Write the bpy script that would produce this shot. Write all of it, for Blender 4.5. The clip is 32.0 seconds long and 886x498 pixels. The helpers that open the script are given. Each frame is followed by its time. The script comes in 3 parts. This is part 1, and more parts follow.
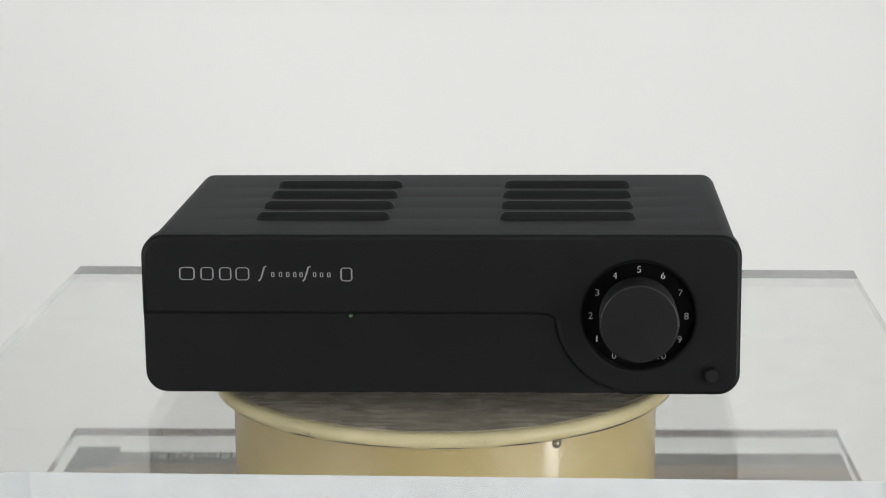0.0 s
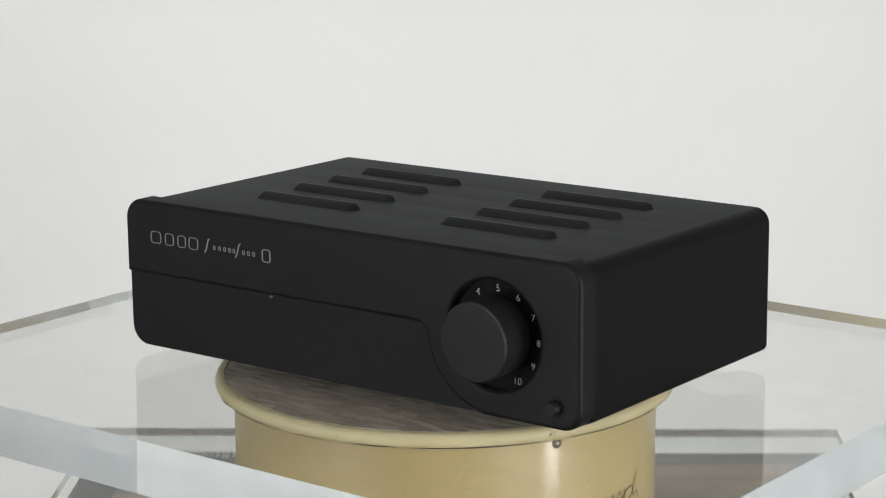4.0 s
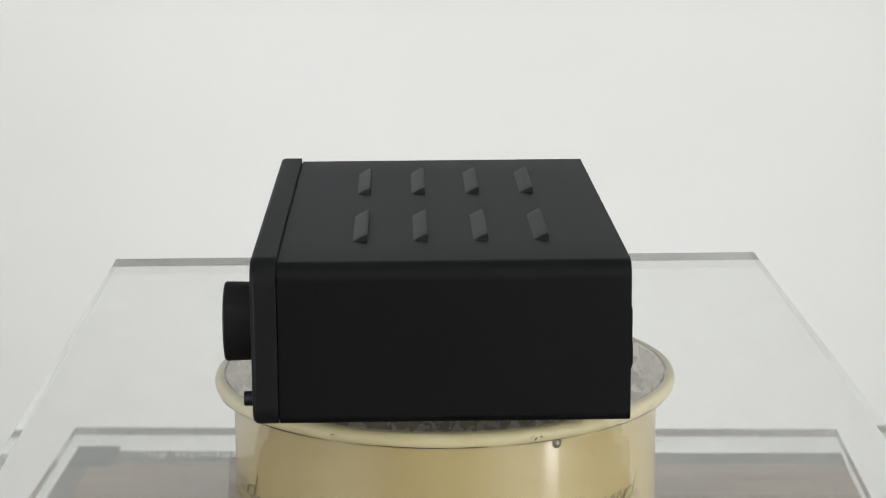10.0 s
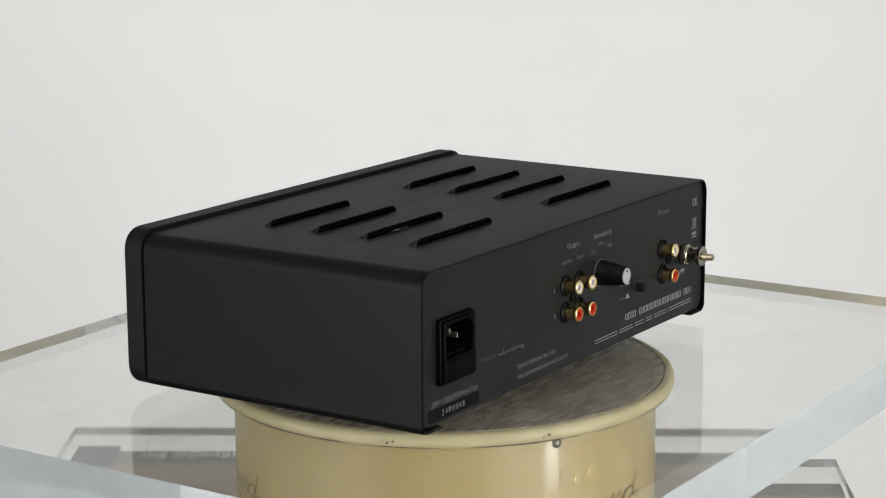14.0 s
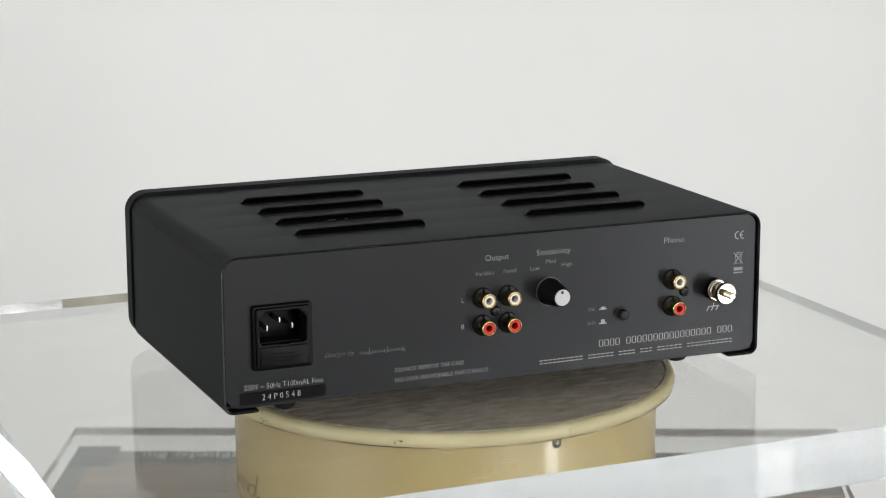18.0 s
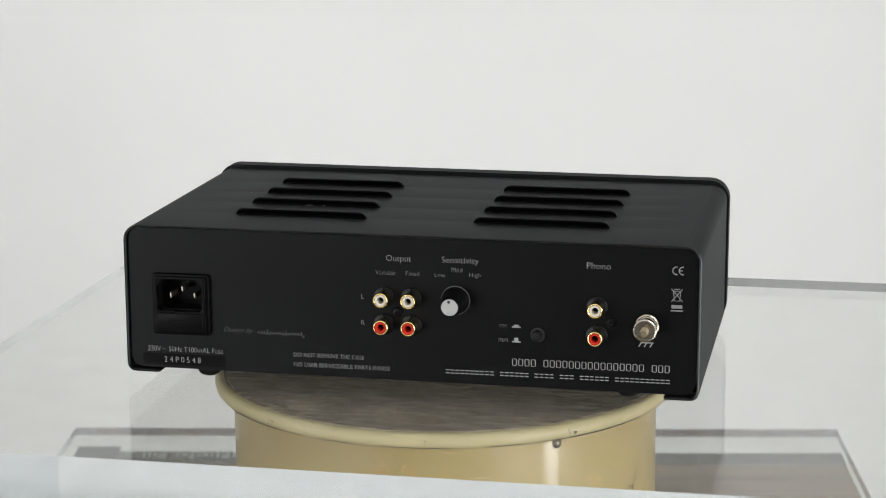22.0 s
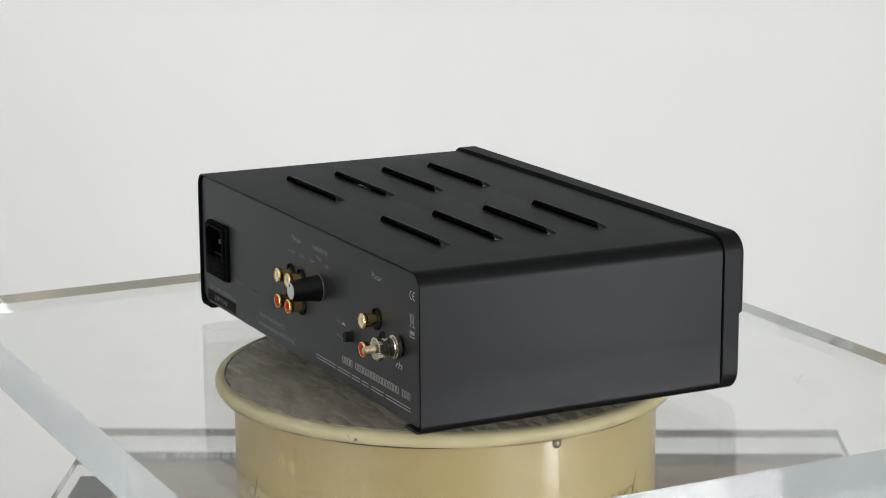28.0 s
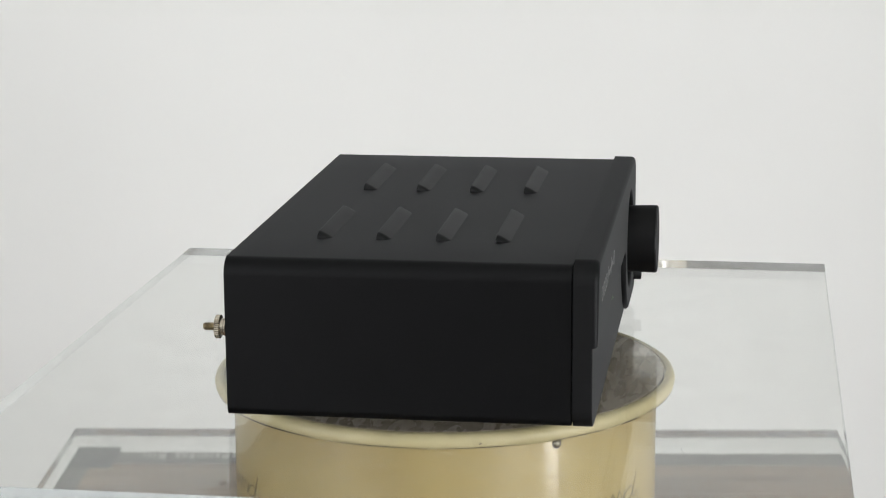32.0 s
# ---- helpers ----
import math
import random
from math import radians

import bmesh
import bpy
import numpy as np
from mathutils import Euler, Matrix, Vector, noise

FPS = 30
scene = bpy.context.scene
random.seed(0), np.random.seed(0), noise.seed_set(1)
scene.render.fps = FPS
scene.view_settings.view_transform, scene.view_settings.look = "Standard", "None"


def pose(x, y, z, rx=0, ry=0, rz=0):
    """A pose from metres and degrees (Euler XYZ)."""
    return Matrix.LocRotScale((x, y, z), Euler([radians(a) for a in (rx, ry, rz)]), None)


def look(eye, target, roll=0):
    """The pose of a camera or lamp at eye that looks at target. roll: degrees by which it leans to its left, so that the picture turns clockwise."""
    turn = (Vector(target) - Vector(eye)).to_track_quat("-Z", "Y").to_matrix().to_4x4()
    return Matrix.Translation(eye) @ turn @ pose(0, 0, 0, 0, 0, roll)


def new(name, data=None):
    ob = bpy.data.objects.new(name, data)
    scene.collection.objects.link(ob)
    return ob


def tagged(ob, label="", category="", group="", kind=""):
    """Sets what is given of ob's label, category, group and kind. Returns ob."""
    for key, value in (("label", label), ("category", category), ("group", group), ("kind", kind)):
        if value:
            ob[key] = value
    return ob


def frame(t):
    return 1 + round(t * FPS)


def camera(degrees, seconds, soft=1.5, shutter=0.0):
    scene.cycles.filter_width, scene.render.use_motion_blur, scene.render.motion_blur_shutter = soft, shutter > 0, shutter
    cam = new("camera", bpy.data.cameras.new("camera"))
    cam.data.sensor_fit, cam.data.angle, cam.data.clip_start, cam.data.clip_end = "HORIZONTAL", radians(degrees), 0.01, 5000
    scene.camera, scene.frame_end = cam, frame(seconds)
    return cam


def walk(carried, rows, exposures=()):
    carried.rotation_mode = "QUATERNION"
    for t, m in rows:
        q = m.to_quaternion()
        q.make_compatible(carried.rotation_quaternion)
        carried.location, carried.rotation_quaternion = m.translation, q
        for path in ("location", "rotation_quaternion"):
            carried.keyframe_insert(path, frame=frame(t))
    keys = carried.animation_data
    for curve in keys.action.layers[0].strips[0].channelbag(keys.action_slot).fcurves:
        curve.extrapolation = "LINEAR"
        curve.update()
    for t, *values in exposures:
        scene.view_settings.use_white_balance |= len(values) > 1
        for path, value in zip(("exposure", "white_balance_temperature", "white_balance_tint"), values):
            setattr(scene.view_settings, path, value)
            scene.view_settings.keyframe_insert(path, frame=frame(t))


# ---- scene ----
# heights: wooden plinth top 0.75, lower acrylic sheet, drum, upper acrylic sheet with its top at TOP
TOP = 0.910
PLATE = 0.0295       # upper sheet
BASE = 0.022         # lower sheet
PLINTH = TOP - 0.138 - BASE
MM = 0.001

cam = camera(23.642, 32.0, soft=1.1)
EYE = (0.0, -1.218, TOP + 0.32916)
VIEW = look(EYE, (-0.0007, 0.0, TOP + 0.06371), -0.382)
walk(cam, [(0.0, VIEW), (32.0, VIEW)])


# ---- light ----
def daylight():
    world = bpy.data.worlds.new("sky")
    scene.world = world
    world.use_nodes = True
    nt = world.node_tree
    sky = nt.nodes.new("ShaderNodeTexSky")
    sky.sky_type = "NISHITA"
    sky.sun_disc = False
    sky.sun_elevation, sky.sun_rotation = radians(40), radians(200)
    nt.nodes["Background"].inputs["Strength"].default_value = 0.08
    nt.links.new(sky.outputs["Color"], nt.nodes["Background"].inputs["Color"])


daylight()
scene.view_settings.exposure = 0.0
# enough bounces for light that runs on inside the thick acrylic
scene.cycles.max_bounces, scene.cycles.glossy_bounces, scene.cycles.transmission_bounces = 20, 16, 16

ROOM = (-1.9, 1.9, -4.6, 1.15, 0.0, 2.55)   # x0 x1 y0 y1 z0 z1
# windows: the wall's x, middle y, width, sill, head, upright glazing bars, watts of daylight
WINDOWS = ((ROOM[0], -1.38, 0.44, 0.32, 1.50, 0, 15), (ROOM[1], -1.30, 0.38, 0.05, 1.50, 0, 36),
           (ROOM[1], -3.25, 2.10, 0.05, 2.25, 3, 92), (ROOM[0], -2.36, 0.62, 0.30, 2.25, 0, 30))


def window_lamp(x, y, width, z0, z1, bars_up, watts):
    data = bpy.data.lights.new("window_daylight", "AREA")
    data.shape, data.size, data.size_y = "RECTANGLE", width - 0.06, z1 - z0 - 0.06
    data.energy = watts
    ob = new("window_daylight", data)
    z = (z0 + z1) / 2
    ob.matrix_world = look((x + math.copysign(0.03, x), y, z), (0, y, z))
    return ob


for opening in WINDOWS:
    window_lamp(*opening)


# ---- materials ----
def material(name, color, rough=0.5, metal=0.0, **inputs):
    m = bpy.data.materials.new(name)
    m.use_nodes = True
    b = m.node_tree.nodes["Principled BSDF"]
    b.inputs["Base Color"].default_value = (*color, 1)
    b.inputs["Roughness"].default_value = rough
    b.inputs["Metallic"].default_value = metal
    for key, value in inputs.items():
        b.inputs[key.replace("_", " ")].default_value = value
    return m


def mottled(m, c1, c2, scale, detail=6.0, stretch=(1, 1, 1), low=0.35, high=0.65):
    """Base colour from noise between two colours."""
    nt = m.node_tree
    b = nt.nodes["Principled BSDF"]
    tex = nt.nodes.new("ShaderNodeTexCoord")
    mp = nt.nodes.new("ShaderNodeMapping")
    mp.inputs["Scale"].default_value = stretch
    no = nt.nodes.new("ShaderNodeTexNoise")
    no.inputs["Scale"].default_value, no.inputs["Detail"].default_value = scale, detail
    ramp = nt.nodes.new("ShaderNodeValToRGB")
    ramp.color_ramp.elements[0].position, ramp.color_ramp.elements[1].position = low, high
    ramp.color_ramp.elements[0].color, ramp.color_ramp.elements[1].color = (*c1, 1), (*c2, 1)
    nt.links.new(tex.outputs["Object"], mp.inputs["Vector"])
    nt.links.new(mp.outputs["Vector"], no.inputs["Vector"])
    nt.links.new(no.outputs["Fac"], ramp.inputs["Fac"])
    nt.links.new(ramp.outputs["Color"], b.inputs["Base Color"])
    return m


def relief(m, scale, strength, distance=0.0002, stretch=(1, 1, 1), detail=4.0):
    nt = m.node_tree
    b = nt.nodes["Principled BSDF"]
    tex = nt.nodes.new("ShaderNodeTexCoord")
    mp = nt.nodes.new("ShaderNodeMapping")
    mp.inputs["Scale"].default_value = stretch
    no = nt.nodes.new("ShaderNodeTexNoise")
    no.inputs["Scale"].default_value, no.inputs["Detail"].default_value = scale, detail
    bump = nt.nodes.new("ShaderNodeBump")
    bump.inputs["Strength"].default_value, bump.inputs["Distance"].default_value = strength, distance
    nt.links.new(tex.outputs["Object"], mp.inputs["Vector"])
    nt.links.new(mp.outputs["Vector"], no.inputs["Vector"])
    nt.links.new(no.outputs["Fac"], bump.inputs["Height"])
    nt.links.new(bump.outputs["Normal"], b.inputs["Normal"])
    nt.links.new(bump.outputs["Normal"], b.inputs["Coat Normal"])
    return m


def rough_noise(m, low, high, scale, stretch=(1, 1, 1)):
    nt = m.node_tree
    b = nt.nodes["Principled BSDF"]
    tex = nt.nodes.new("ShaderNodeTexCoord")
    mp = nt.nodes.new("ShaderNodeMapping")
    mp.inputs["Scale"].default_value = stretch
    no = nt.nodes.new("ShaderNodeTexNoise")
    no.inputs["Scale"].default_value, no.inputs["Detail"].default_value = scale, 5
    mr = nt.nodes.new("ShaderNodeMapRange")
    mr.inputs["From Min"].default_value, mr.inputs["From Max"].default_value = 0.3, 0.7
    mr.inputs["To Min"].default_value, mr.inputs["To Max"].default_value = low, high
    nt.links.new(tex.outputs["Object"], mp.inputs["Vector"])
    nt.links.new(mp.outputs["Vector"], no.inputs["Vector"])
    nt.links.new(no.outputs["Fac"], mr.inputs["Value"])
    nt.links.new(mr.outputs["Result"], b.inputs["Roughness"])
    return m



def matt_paint(name, color, gloss, rough, grain=2600, bump=0.25, climb=11.0, tight=0.14, ior=1.5):
    """Textured black coat: a dark body and a weak, even sheen."""
    m = bpy.data.materials.new(name)
    m.use_nodes = True
    nt = m.node_tree
    nt.nodes.clear()
    out = nt.nodes.new("ShaderNodeOutputMaterial")
    tex = nt.nodes.new("ShaderNodeTexCoord")
    body = nt.nodes.new("ShaderNodeBsdfDiffuse")
    sheen = nt.nodes.new("ShaderNodeBsdfAnisotropic")
    sheen.inputs["Color"].default_value, sheen.inputs["Roughness"].default_value = (0.95, 0.97, 1.0, 1), rough
    shine = nt.nodes.new("ShaderNodeBsdfAnisotropic")
    shine.inputs["Color"].default_value, shine.inputs["Roughness"].default_value = (0.95, 0.97, 1.0, 1), 0.5 * rough
    both = nt.nodes.new("ShaderNodeMixShader")
    both.inputs["Fac"].default_value = tight
    fine = nt.nodes.new("ShaderNodeTexNoise")
    fine.inputs["Scale"].default_value, fine.inputs["Detail"].default_value = grain, 4
    hump = nt.nodes.new("ShaderNodeBump")
    hump.inputs["Strength"].default_value, hump.inputs["Distance"].default_value = bump, 0.00006
    cloud = nt.nodes.new("ShaderNodeTexNoise")
    cloud.inputs["Scale"].default_value, cloud.inputs["Detail"].default_value = 40, 6
    ramp = nt.nodes.new("ShaderNodeValToRGB")
    ramp.color_ramp.elements[0].position, ramp.color_ramp.elements[1].position = 0.35, 0.65
    ramp.color_ramp.elements[0].color = (*[0.85 * c for c in color], 1)
    ramp.color_ramp.elements[1].color = (*[1.15 * c for c in color], 1)
    fres = nt.nodes.new("ShaderNodeFresnel")
    fres.inputs["IOR"].default_value = ior
    wear = nt.nodes.new("ShaderNodeMath")
    wear.operation = "MULTIPLY_ADD"
    wear.inputs[1].default_value, wear.inputs[2].default_value = climb * gloss, gloss
    mix = nt.nodes.new("ShaderNodeMixShader")
    for node in (fine, cloud):
        nt.links.new(tex.outputs["Object"], node.inputs["Vector"])
    nt.links.new(fine.outputs["Fac"], hump.inputs["Height"])
    nt.links.new(cloud.outputs["Fac"], ramp.inputs["Fac"])
    nt.links.new(fres.outputs["Fac"], wear.inputs[0])
    nt.links.new(ramp.outputs["Color"], body.inputs["Color"])
    for node in (body, sheen, shine):
        nt.links.new(hump.outputs["Normal"], node.inputs["Normal"])
    nt.links.new(wear.outputs["Value"], mix.inputs["Fac"])
    nt.links.new(body.outputs["BSDF"], mix.inputs[1])
    nt.links.new(sheen.outputs["BSDF"], both.inputs[1])
    nt.links.new(shine.outputs["BSDF"], both.inputs[2])
    nt.links.new(both.outputs["Shader"], mix.inputs[2])
    nt.links.new(mix.outputs["Shader"], out.inputs["Surface"])
    return m


M_BLACK = matt_paint("black_powder_paint", (0.0024, 0.0024, 0.0025), 0.0074, 0.56, climb=20.0)
M_CASE = matt_paint("black_satin_paint", (0.0010, 0.0010, 0.0012), 0.0060, 0.45, climb=30.0, tight=0.15)
# case paint again, brightened for the light the hoods catch
M_LOUVRE = matt_paint("black_case_paint_brightened", (0.0025, 0.0025, 0.0028), 0.012, 0.28, climb=20.0, tight=0.3)
M_PANEL = matt_paint("black_panel_paint", (0.0015, 0.0015, 0.0016), 0.001, 0.42, climb=1380.0, tight=0.2, ior=1.2)
M_DIAL = matt_paint("black_dial", (0.0015, 0.0015, 0.0015), 0.003, 0.3, bump=0.03, climb=24.0)
# paler and glossier than the knob: the edge's highlight is put into it
M_EDGE_SHINE = matt_paint("black_edge_highlight", (0.006, 0.006, 0.006), 0.022, 0.4, bump=0.05, climb=8.0)
M_KNOB = matt_paint("black_knob", (0.0055, 0.0055, 0.0055), 0.010, 0.5)
M_INLET = matt_paint("black_inlet_plastic", (0.002, 0.002, 0.002), 0.004, 0.36, bump=0.1)
M_PLASTIC = matt_paint("black_plastic", (0.003, 0.003, 0.003), 0.009, 0.36, bump=0.1)
M_RUBBER = material("black_rubber", (0.005, 0.005, 0.005), 0.7, Specular_IOR_Level=0.2)
M_INSIDE = material("dark_inside", (0.012, 0.012, 0.012), 0.9)
M_PRINT = material("grey_white_print", (0.25, 0.25, 0.25), 0.6)
M_LOGO = material("silver_grey_print", (0.17, 0.17, 0.175), 0.55)
M_NUMBER = material("white_print", (0.5, 0.5, 0.51), 0.6)
M_SERIAL = material("pale_serial_print", (0.36, 0.36, 0.36), 0.6)
M_DIM = material("dim_grey_print", (0.17, 0.17, 0.17), 0.6)
M_SCRIPT = material("faint_script_print", (0.085, 0.085, 0.09), 0.6)
M_SHADE = material("dark_grey_print", (0.001, 0.001, 0.001), 0.6, Specular_IOR_Level=0.05)
M_LABEL = material("black_label", (0.004, 0.004, 0.004), 0.6, Specular_IOR_Level=0.04)
M_GOLD = rough_noise(material("gold_plate", (0.80, 0.60, 0.25), 0.14, 1.0), 0.09, 0.2, 300)
M_NICKEL = rough_noise(material("nickel_plate", (0.46, 0.42, 0.345), 0.1, 1.0), 0.06, 0.15, 400)
M_STEEL = material("dull_steel", (0.34, 0.32, 0.27), 0.42, 1.0)
M_BRASS = material("dull_brass", (0.42, 0.36, 0.25), 0.3, 1.0)
M_RED = material("red_plastic", (0.40, 0.016, 0.008), 0.45, Specular_IOR_Level=0.2)
M_COMPONENT = material("dark_red_plastic", (0.12, 0.01, 0.007), 0.35)
M_WHITE = material("white_plastic", (0.52, 0.49, 0.42), 0.4)
M_CAP = material("pale_grey_cap", (0.31, 0.31, 0.31), 0.4)
M_GREEN = material("green_indicator", (0.02, 0.07, 0.015), 0.3, Emission_Color=(0.12, 0.6, 0.08, 1), Emission_Strength=0.018)


def clear(name, tint, rough, haze, haze_color, shine, dust_scale=14):
    """Polished acrylic: refraction, gloss by Fresnel, and a little scatter."""
    m = bpy.data.materials.new(name)
    m.use_nodes = True
    nt = m.node_tree
    nt.nodes.clear()
    out = nt.nodes.new("ShaderNodeOutputMaterial")
    bend = nt.nodes.new("ShaderNodeBsdfRefraction")
    bend.inputs["Color"].default_value = (*tint, 1)
    bend.inputs["IOR"].default_value, bend.inputs["Roughness"].default_value = 1.49, rough
    gloss = nt.nodes.new("ShaderNodeBsdfAnisotropic")
    gloss.inputs["Color"].default_value, gloss.inputs["Roughness"].default_value = (0.97, 0.98, 0.98, 1), shine
    fres = nt.nodes.new("ShaderNodeFresnel")
    fres.inputs["IOR"].default_value = 1.49
    power = nt.nodes.new("ShaderNodeMath")
    power.operation = "POWER"
    power.inputs[1].default_value = 1.45
    mix = nt.nodes.new("ShaderNodeMixShader")
    nt.links.new(fres.outputs["Fac"], power.inputs[0])
    nt.links.new(power.outputs["Value"], mix.inputs["Fac"])
    nt.links.new(bend.outputs["BSDF"], mix.inputs[1])
    nt.links.new(gloss.outputs["BSDF"], mix.inputs[2])
    # dust and fine scuffs
    tex = nt.nodes.new("ShaderNodeTexCoord")
    no = nt.nodes.new("ShaderNodeTexNoise")
    no.inputs["Scale"].default_value, no.inputs["Detail"].default_value = dust_scale, 8
    mr = nt.nodes.new("ShaderNodeMapRange")
    mr.inputs["From Min"].default_value, mr.inputs["From Max"].default_value = 0.35, 0.7
    mr.inputs["To Min"].default_value, mr.inputs["To Max"].default_value = haze[0], haze[1]
    dust = nt.nodes.new("ShaderNodeBsdfDiffuse")
    dust.inputs["Color"].default_value = (*haze_color, 1)
    mix2 = nt.nodes.new("ShaderNodeMixShader")
    nt.links.new(tex.outputs["Object"], no.inputs["Vector"])
    nt.links.new(no.outputs["Fac"], mr.inputs["Value"])
    nt.links.new(mr.outputs["Result"], mix2.inputs["Fac"])
    nt.links.new(mix.outputs["Shader"], mix2.inputs[1])
    nt.links.new(dust.outputs["BSDF"], mix2.inputs[2])
    nt.links.new(mix2.outputs["Shader"], out.inputs["Surface"])
    return m


M_ACRYLIC = clear("clear_acrylic", (0.965, 0.97, 0.962), 0.024, (0.0, 0.036), (0.62, 0.61, 0.59), 0.0, 45)
M_DUSTY = clear("dusty_acrylic", (0.97, 0.975, 0.965), 0.05, (0.03, 0.14), (0.62, 0.61, 0.58), 0.02)
M_EDGE = clear("polished_acrylic_edge", (0.96, 0.968, 0.97), 0.02, (0.10, 0.22), (0.62, 0.64, 0.66), 0.02, 30)
M_EDGE_GREY = clear("grey_acrylic_edge", (0.93, 0.94, 0.95), 0.1, (0.38, 0.55), (0.34, 0.345, 0.37), 0.1, 30)
M_CREAM = relief(mottled(material("cream_enamel", (0.62, 0.51, 0.27), 0.4, Coat_Weight=0.6, Coat_Roughness=0.07),
                         (0.345, 0.26, 0.105), (0.45, 0.36, 0.165), 7, 9), 380, 0.55, 0.00022, (1, 1, 1.5), 2.0)
M_RIM = mottled(material("cream_rim_enamel", (0.74, 0.65, 0.42), 0.5, Coat_Weight=0.12, Coat_Roughness=0.25),
                (0.47, 0.41, 0.225), (0.57, 0.50, 0.30), 26, 10)
M_DISC = rough_noise(mottled(material("worn_aluminium", (0.5, 0.47, 0.42), 0.3, 0.25), (0.33, 0.275, 0.205), (0.60, 0.525, 0.43), 75, 14,
                             stretch=(1, 2.2, 1), low=0.05, high=0.95), 0.2, 0.34, 40, (1, 4, 1))
M_WALL = relief(mottled(material("white_wall_paint", (0.8, 0.8, 0.78), 0.85), (0.79, 0.795, 0.785), (0.815, 0.82, 0.81), 1.6), 90, 0.12, 0.0008)
# for the unseen south wall: dark so that surfaces facing the camera reflect little
M_DARKWALL = relief(mottled(material("grey_wall_paint", (0.1, 0.1, 0.1), 0.8), (0.085, 0.085, 0.085), (0.115, 0.115, 0.115), 2), 90, 0.1, 0.0008)
M_FLOOR = mottled(material("polished_grey_floor", (0.2, 0.195, 0.19), 0.18), (0.17, 0.165, 0.155), (0.23, 0.22, 0.21), 3)
M_WOOD = relief(mottled(material("brown_wood", (0.3, 0.2, 0.14), 0.45), (0.27, 0.155, 0.092), (0.50, 0.335, 0.225), 9, stretch=(0.6, 7, 7)),
                30, 0.3, 0.0006, (0.6, 9, 9))
M_STRIP = mottled(material("grey_printed_strip", (0.1, 0.1, 0.11), 0.5), (0.135, 0.123, 0.118), (0.20, 0.182, 0.172), 30)
M_PATCH = mottled(material("dark_printed_paper", (0.04, 0.046, 0.06), 0.5), (0.012, 0.015, 0.022), (0.034, 0.04, 0.052), 40)
M_MARKS = material("pale_print", (0.65, 0.65, 0.64), 0.6)
M_LINT = material("grey_lint", (0.34, 0.33, 0.31), 0.9)
M_SCUFF = material("pale_scuff", (0.6, 0.53, 0.35), 0.6)
M_INK = material("dark_script_ink", (0.05, 0.042, 0.025), 0.6)
M_FRAME = material("white_gloss_paint", (0.8, 0.8, 0.79), 0.35)
M_SCRATCH = material("pale_scratch", (0.68, 0.66, 0.61), 0.45)
M_CHIP = material("dark_chip", (0.05, 0.04, 0.03), 0.7)


# ---- mesh helpers ----
def mesh_of(bm, name, material=None, smooth=40):
    bmesh.ops.recalc_face_normals(bm, faces=bm.faces)
    me = bpy.data.meshes.new(name)
    if smooth:
        lim = math.cos(radians(smooth))
        for f in bm.faces:
            f.smooth = True
        for e in bm.edges:
            if len(e.link_faces) == 2 and e.link_faces[0].normal.dot(e.link_faces[1].normal) < lim:
                e.smooth = False
    bm.to_mesh(me)
    bm.free()
    if material:
        me.materials.append(material)
    return me


def part(name, bm, material, parent, label="", at=(0, 0, 0), smooth=40):
    """One mesh object under a thing or a part."""
    me = bm if isinstance(bm, bpy.types.Mesh) else mesh_of(bm, name, material, smooth)
    ob = new(name, me)
    if parent:
        ob.parent = parent
    ob.location = at
    if label:
        ob["label"] = label
    if name in ("lettering", "script", "fuse_mark", "bin_mark"):
        ob["kind"] = "stuff"
    return ob


def even_normals(ob):
    mod = ob.modifiers.new("normals", "WEIGHTED_NORMAL")
    mod.keep_sharp = True
    return ob


def thing(name, at, label, category, group="", kind=""):
    ob = new(name)
    ob.empty_display_size = 0.05
    ob.location = at
    return tagged(ob, label, category, group, kind)


def solid_box(x0, x1, y0, y1, z0, z1, bevel=0.0, seg=2):
    bm = bmesh.new()
    bmesh.ops.create_cube(bm, size=1)
    for v in bm.verts:
        v.co = ((x0 + x1) / 2 + v.co.x * (x1 - x0), (y0 + y1) / 2 + v.co.y * (y1 - y0), (z0 + z1) / 2 + v.co.z * (z1 - z0))
    if bevel:
        bmesh.ops.bevel(bm, geom=bm.edges[:], offset=bevel, segments=seg, affect="EDGES", profile=0.5)
    return bm


def rrect(x0, x1, z0, z1, r, n=8):
    """Rounded rectangle, anticlockwise."""
    pts = []
    for cx, cz, a in ((x1 - r, z1 - r, 0), (x0 + r, z1 - r, 90), (x0 + r, z0 + r, 180), (x1 - r, z0 + r, 270)):
        for i in range(n + 1):
            t = radians(a + 90 * i / n)
            pts.append((cx + r * math.cos(t), cz + r * math.sin(t)))
    return pts


def circle(cx, cz, r, n=48):
    return [(cx + r * math.cos(2 * math.pi * i / n), cz + r * math.sin(2 * math.pi * i / n)) for i in range(n)]


def inset(pts, d):
    """Offset of a closed loop inwards (anticlockwise loops)."""
    out, n = [], len(pts)
    for i in range(n):
        p0, p1, p2 = Vector(pts[i - 1]), Vector(pts[i]), Vector(pts[(i + 1) % n])
        a, b = (p1 - p0).normalized(), (p2 - p1).normalized()
        na, nb = Vector((-a.y, a.x)), Vector((-b.y, b.x))
        m = (na + nb).normalized()
        out.append(tuple(p1 + m * d / max(0.5, m.dot(na))))
    return out


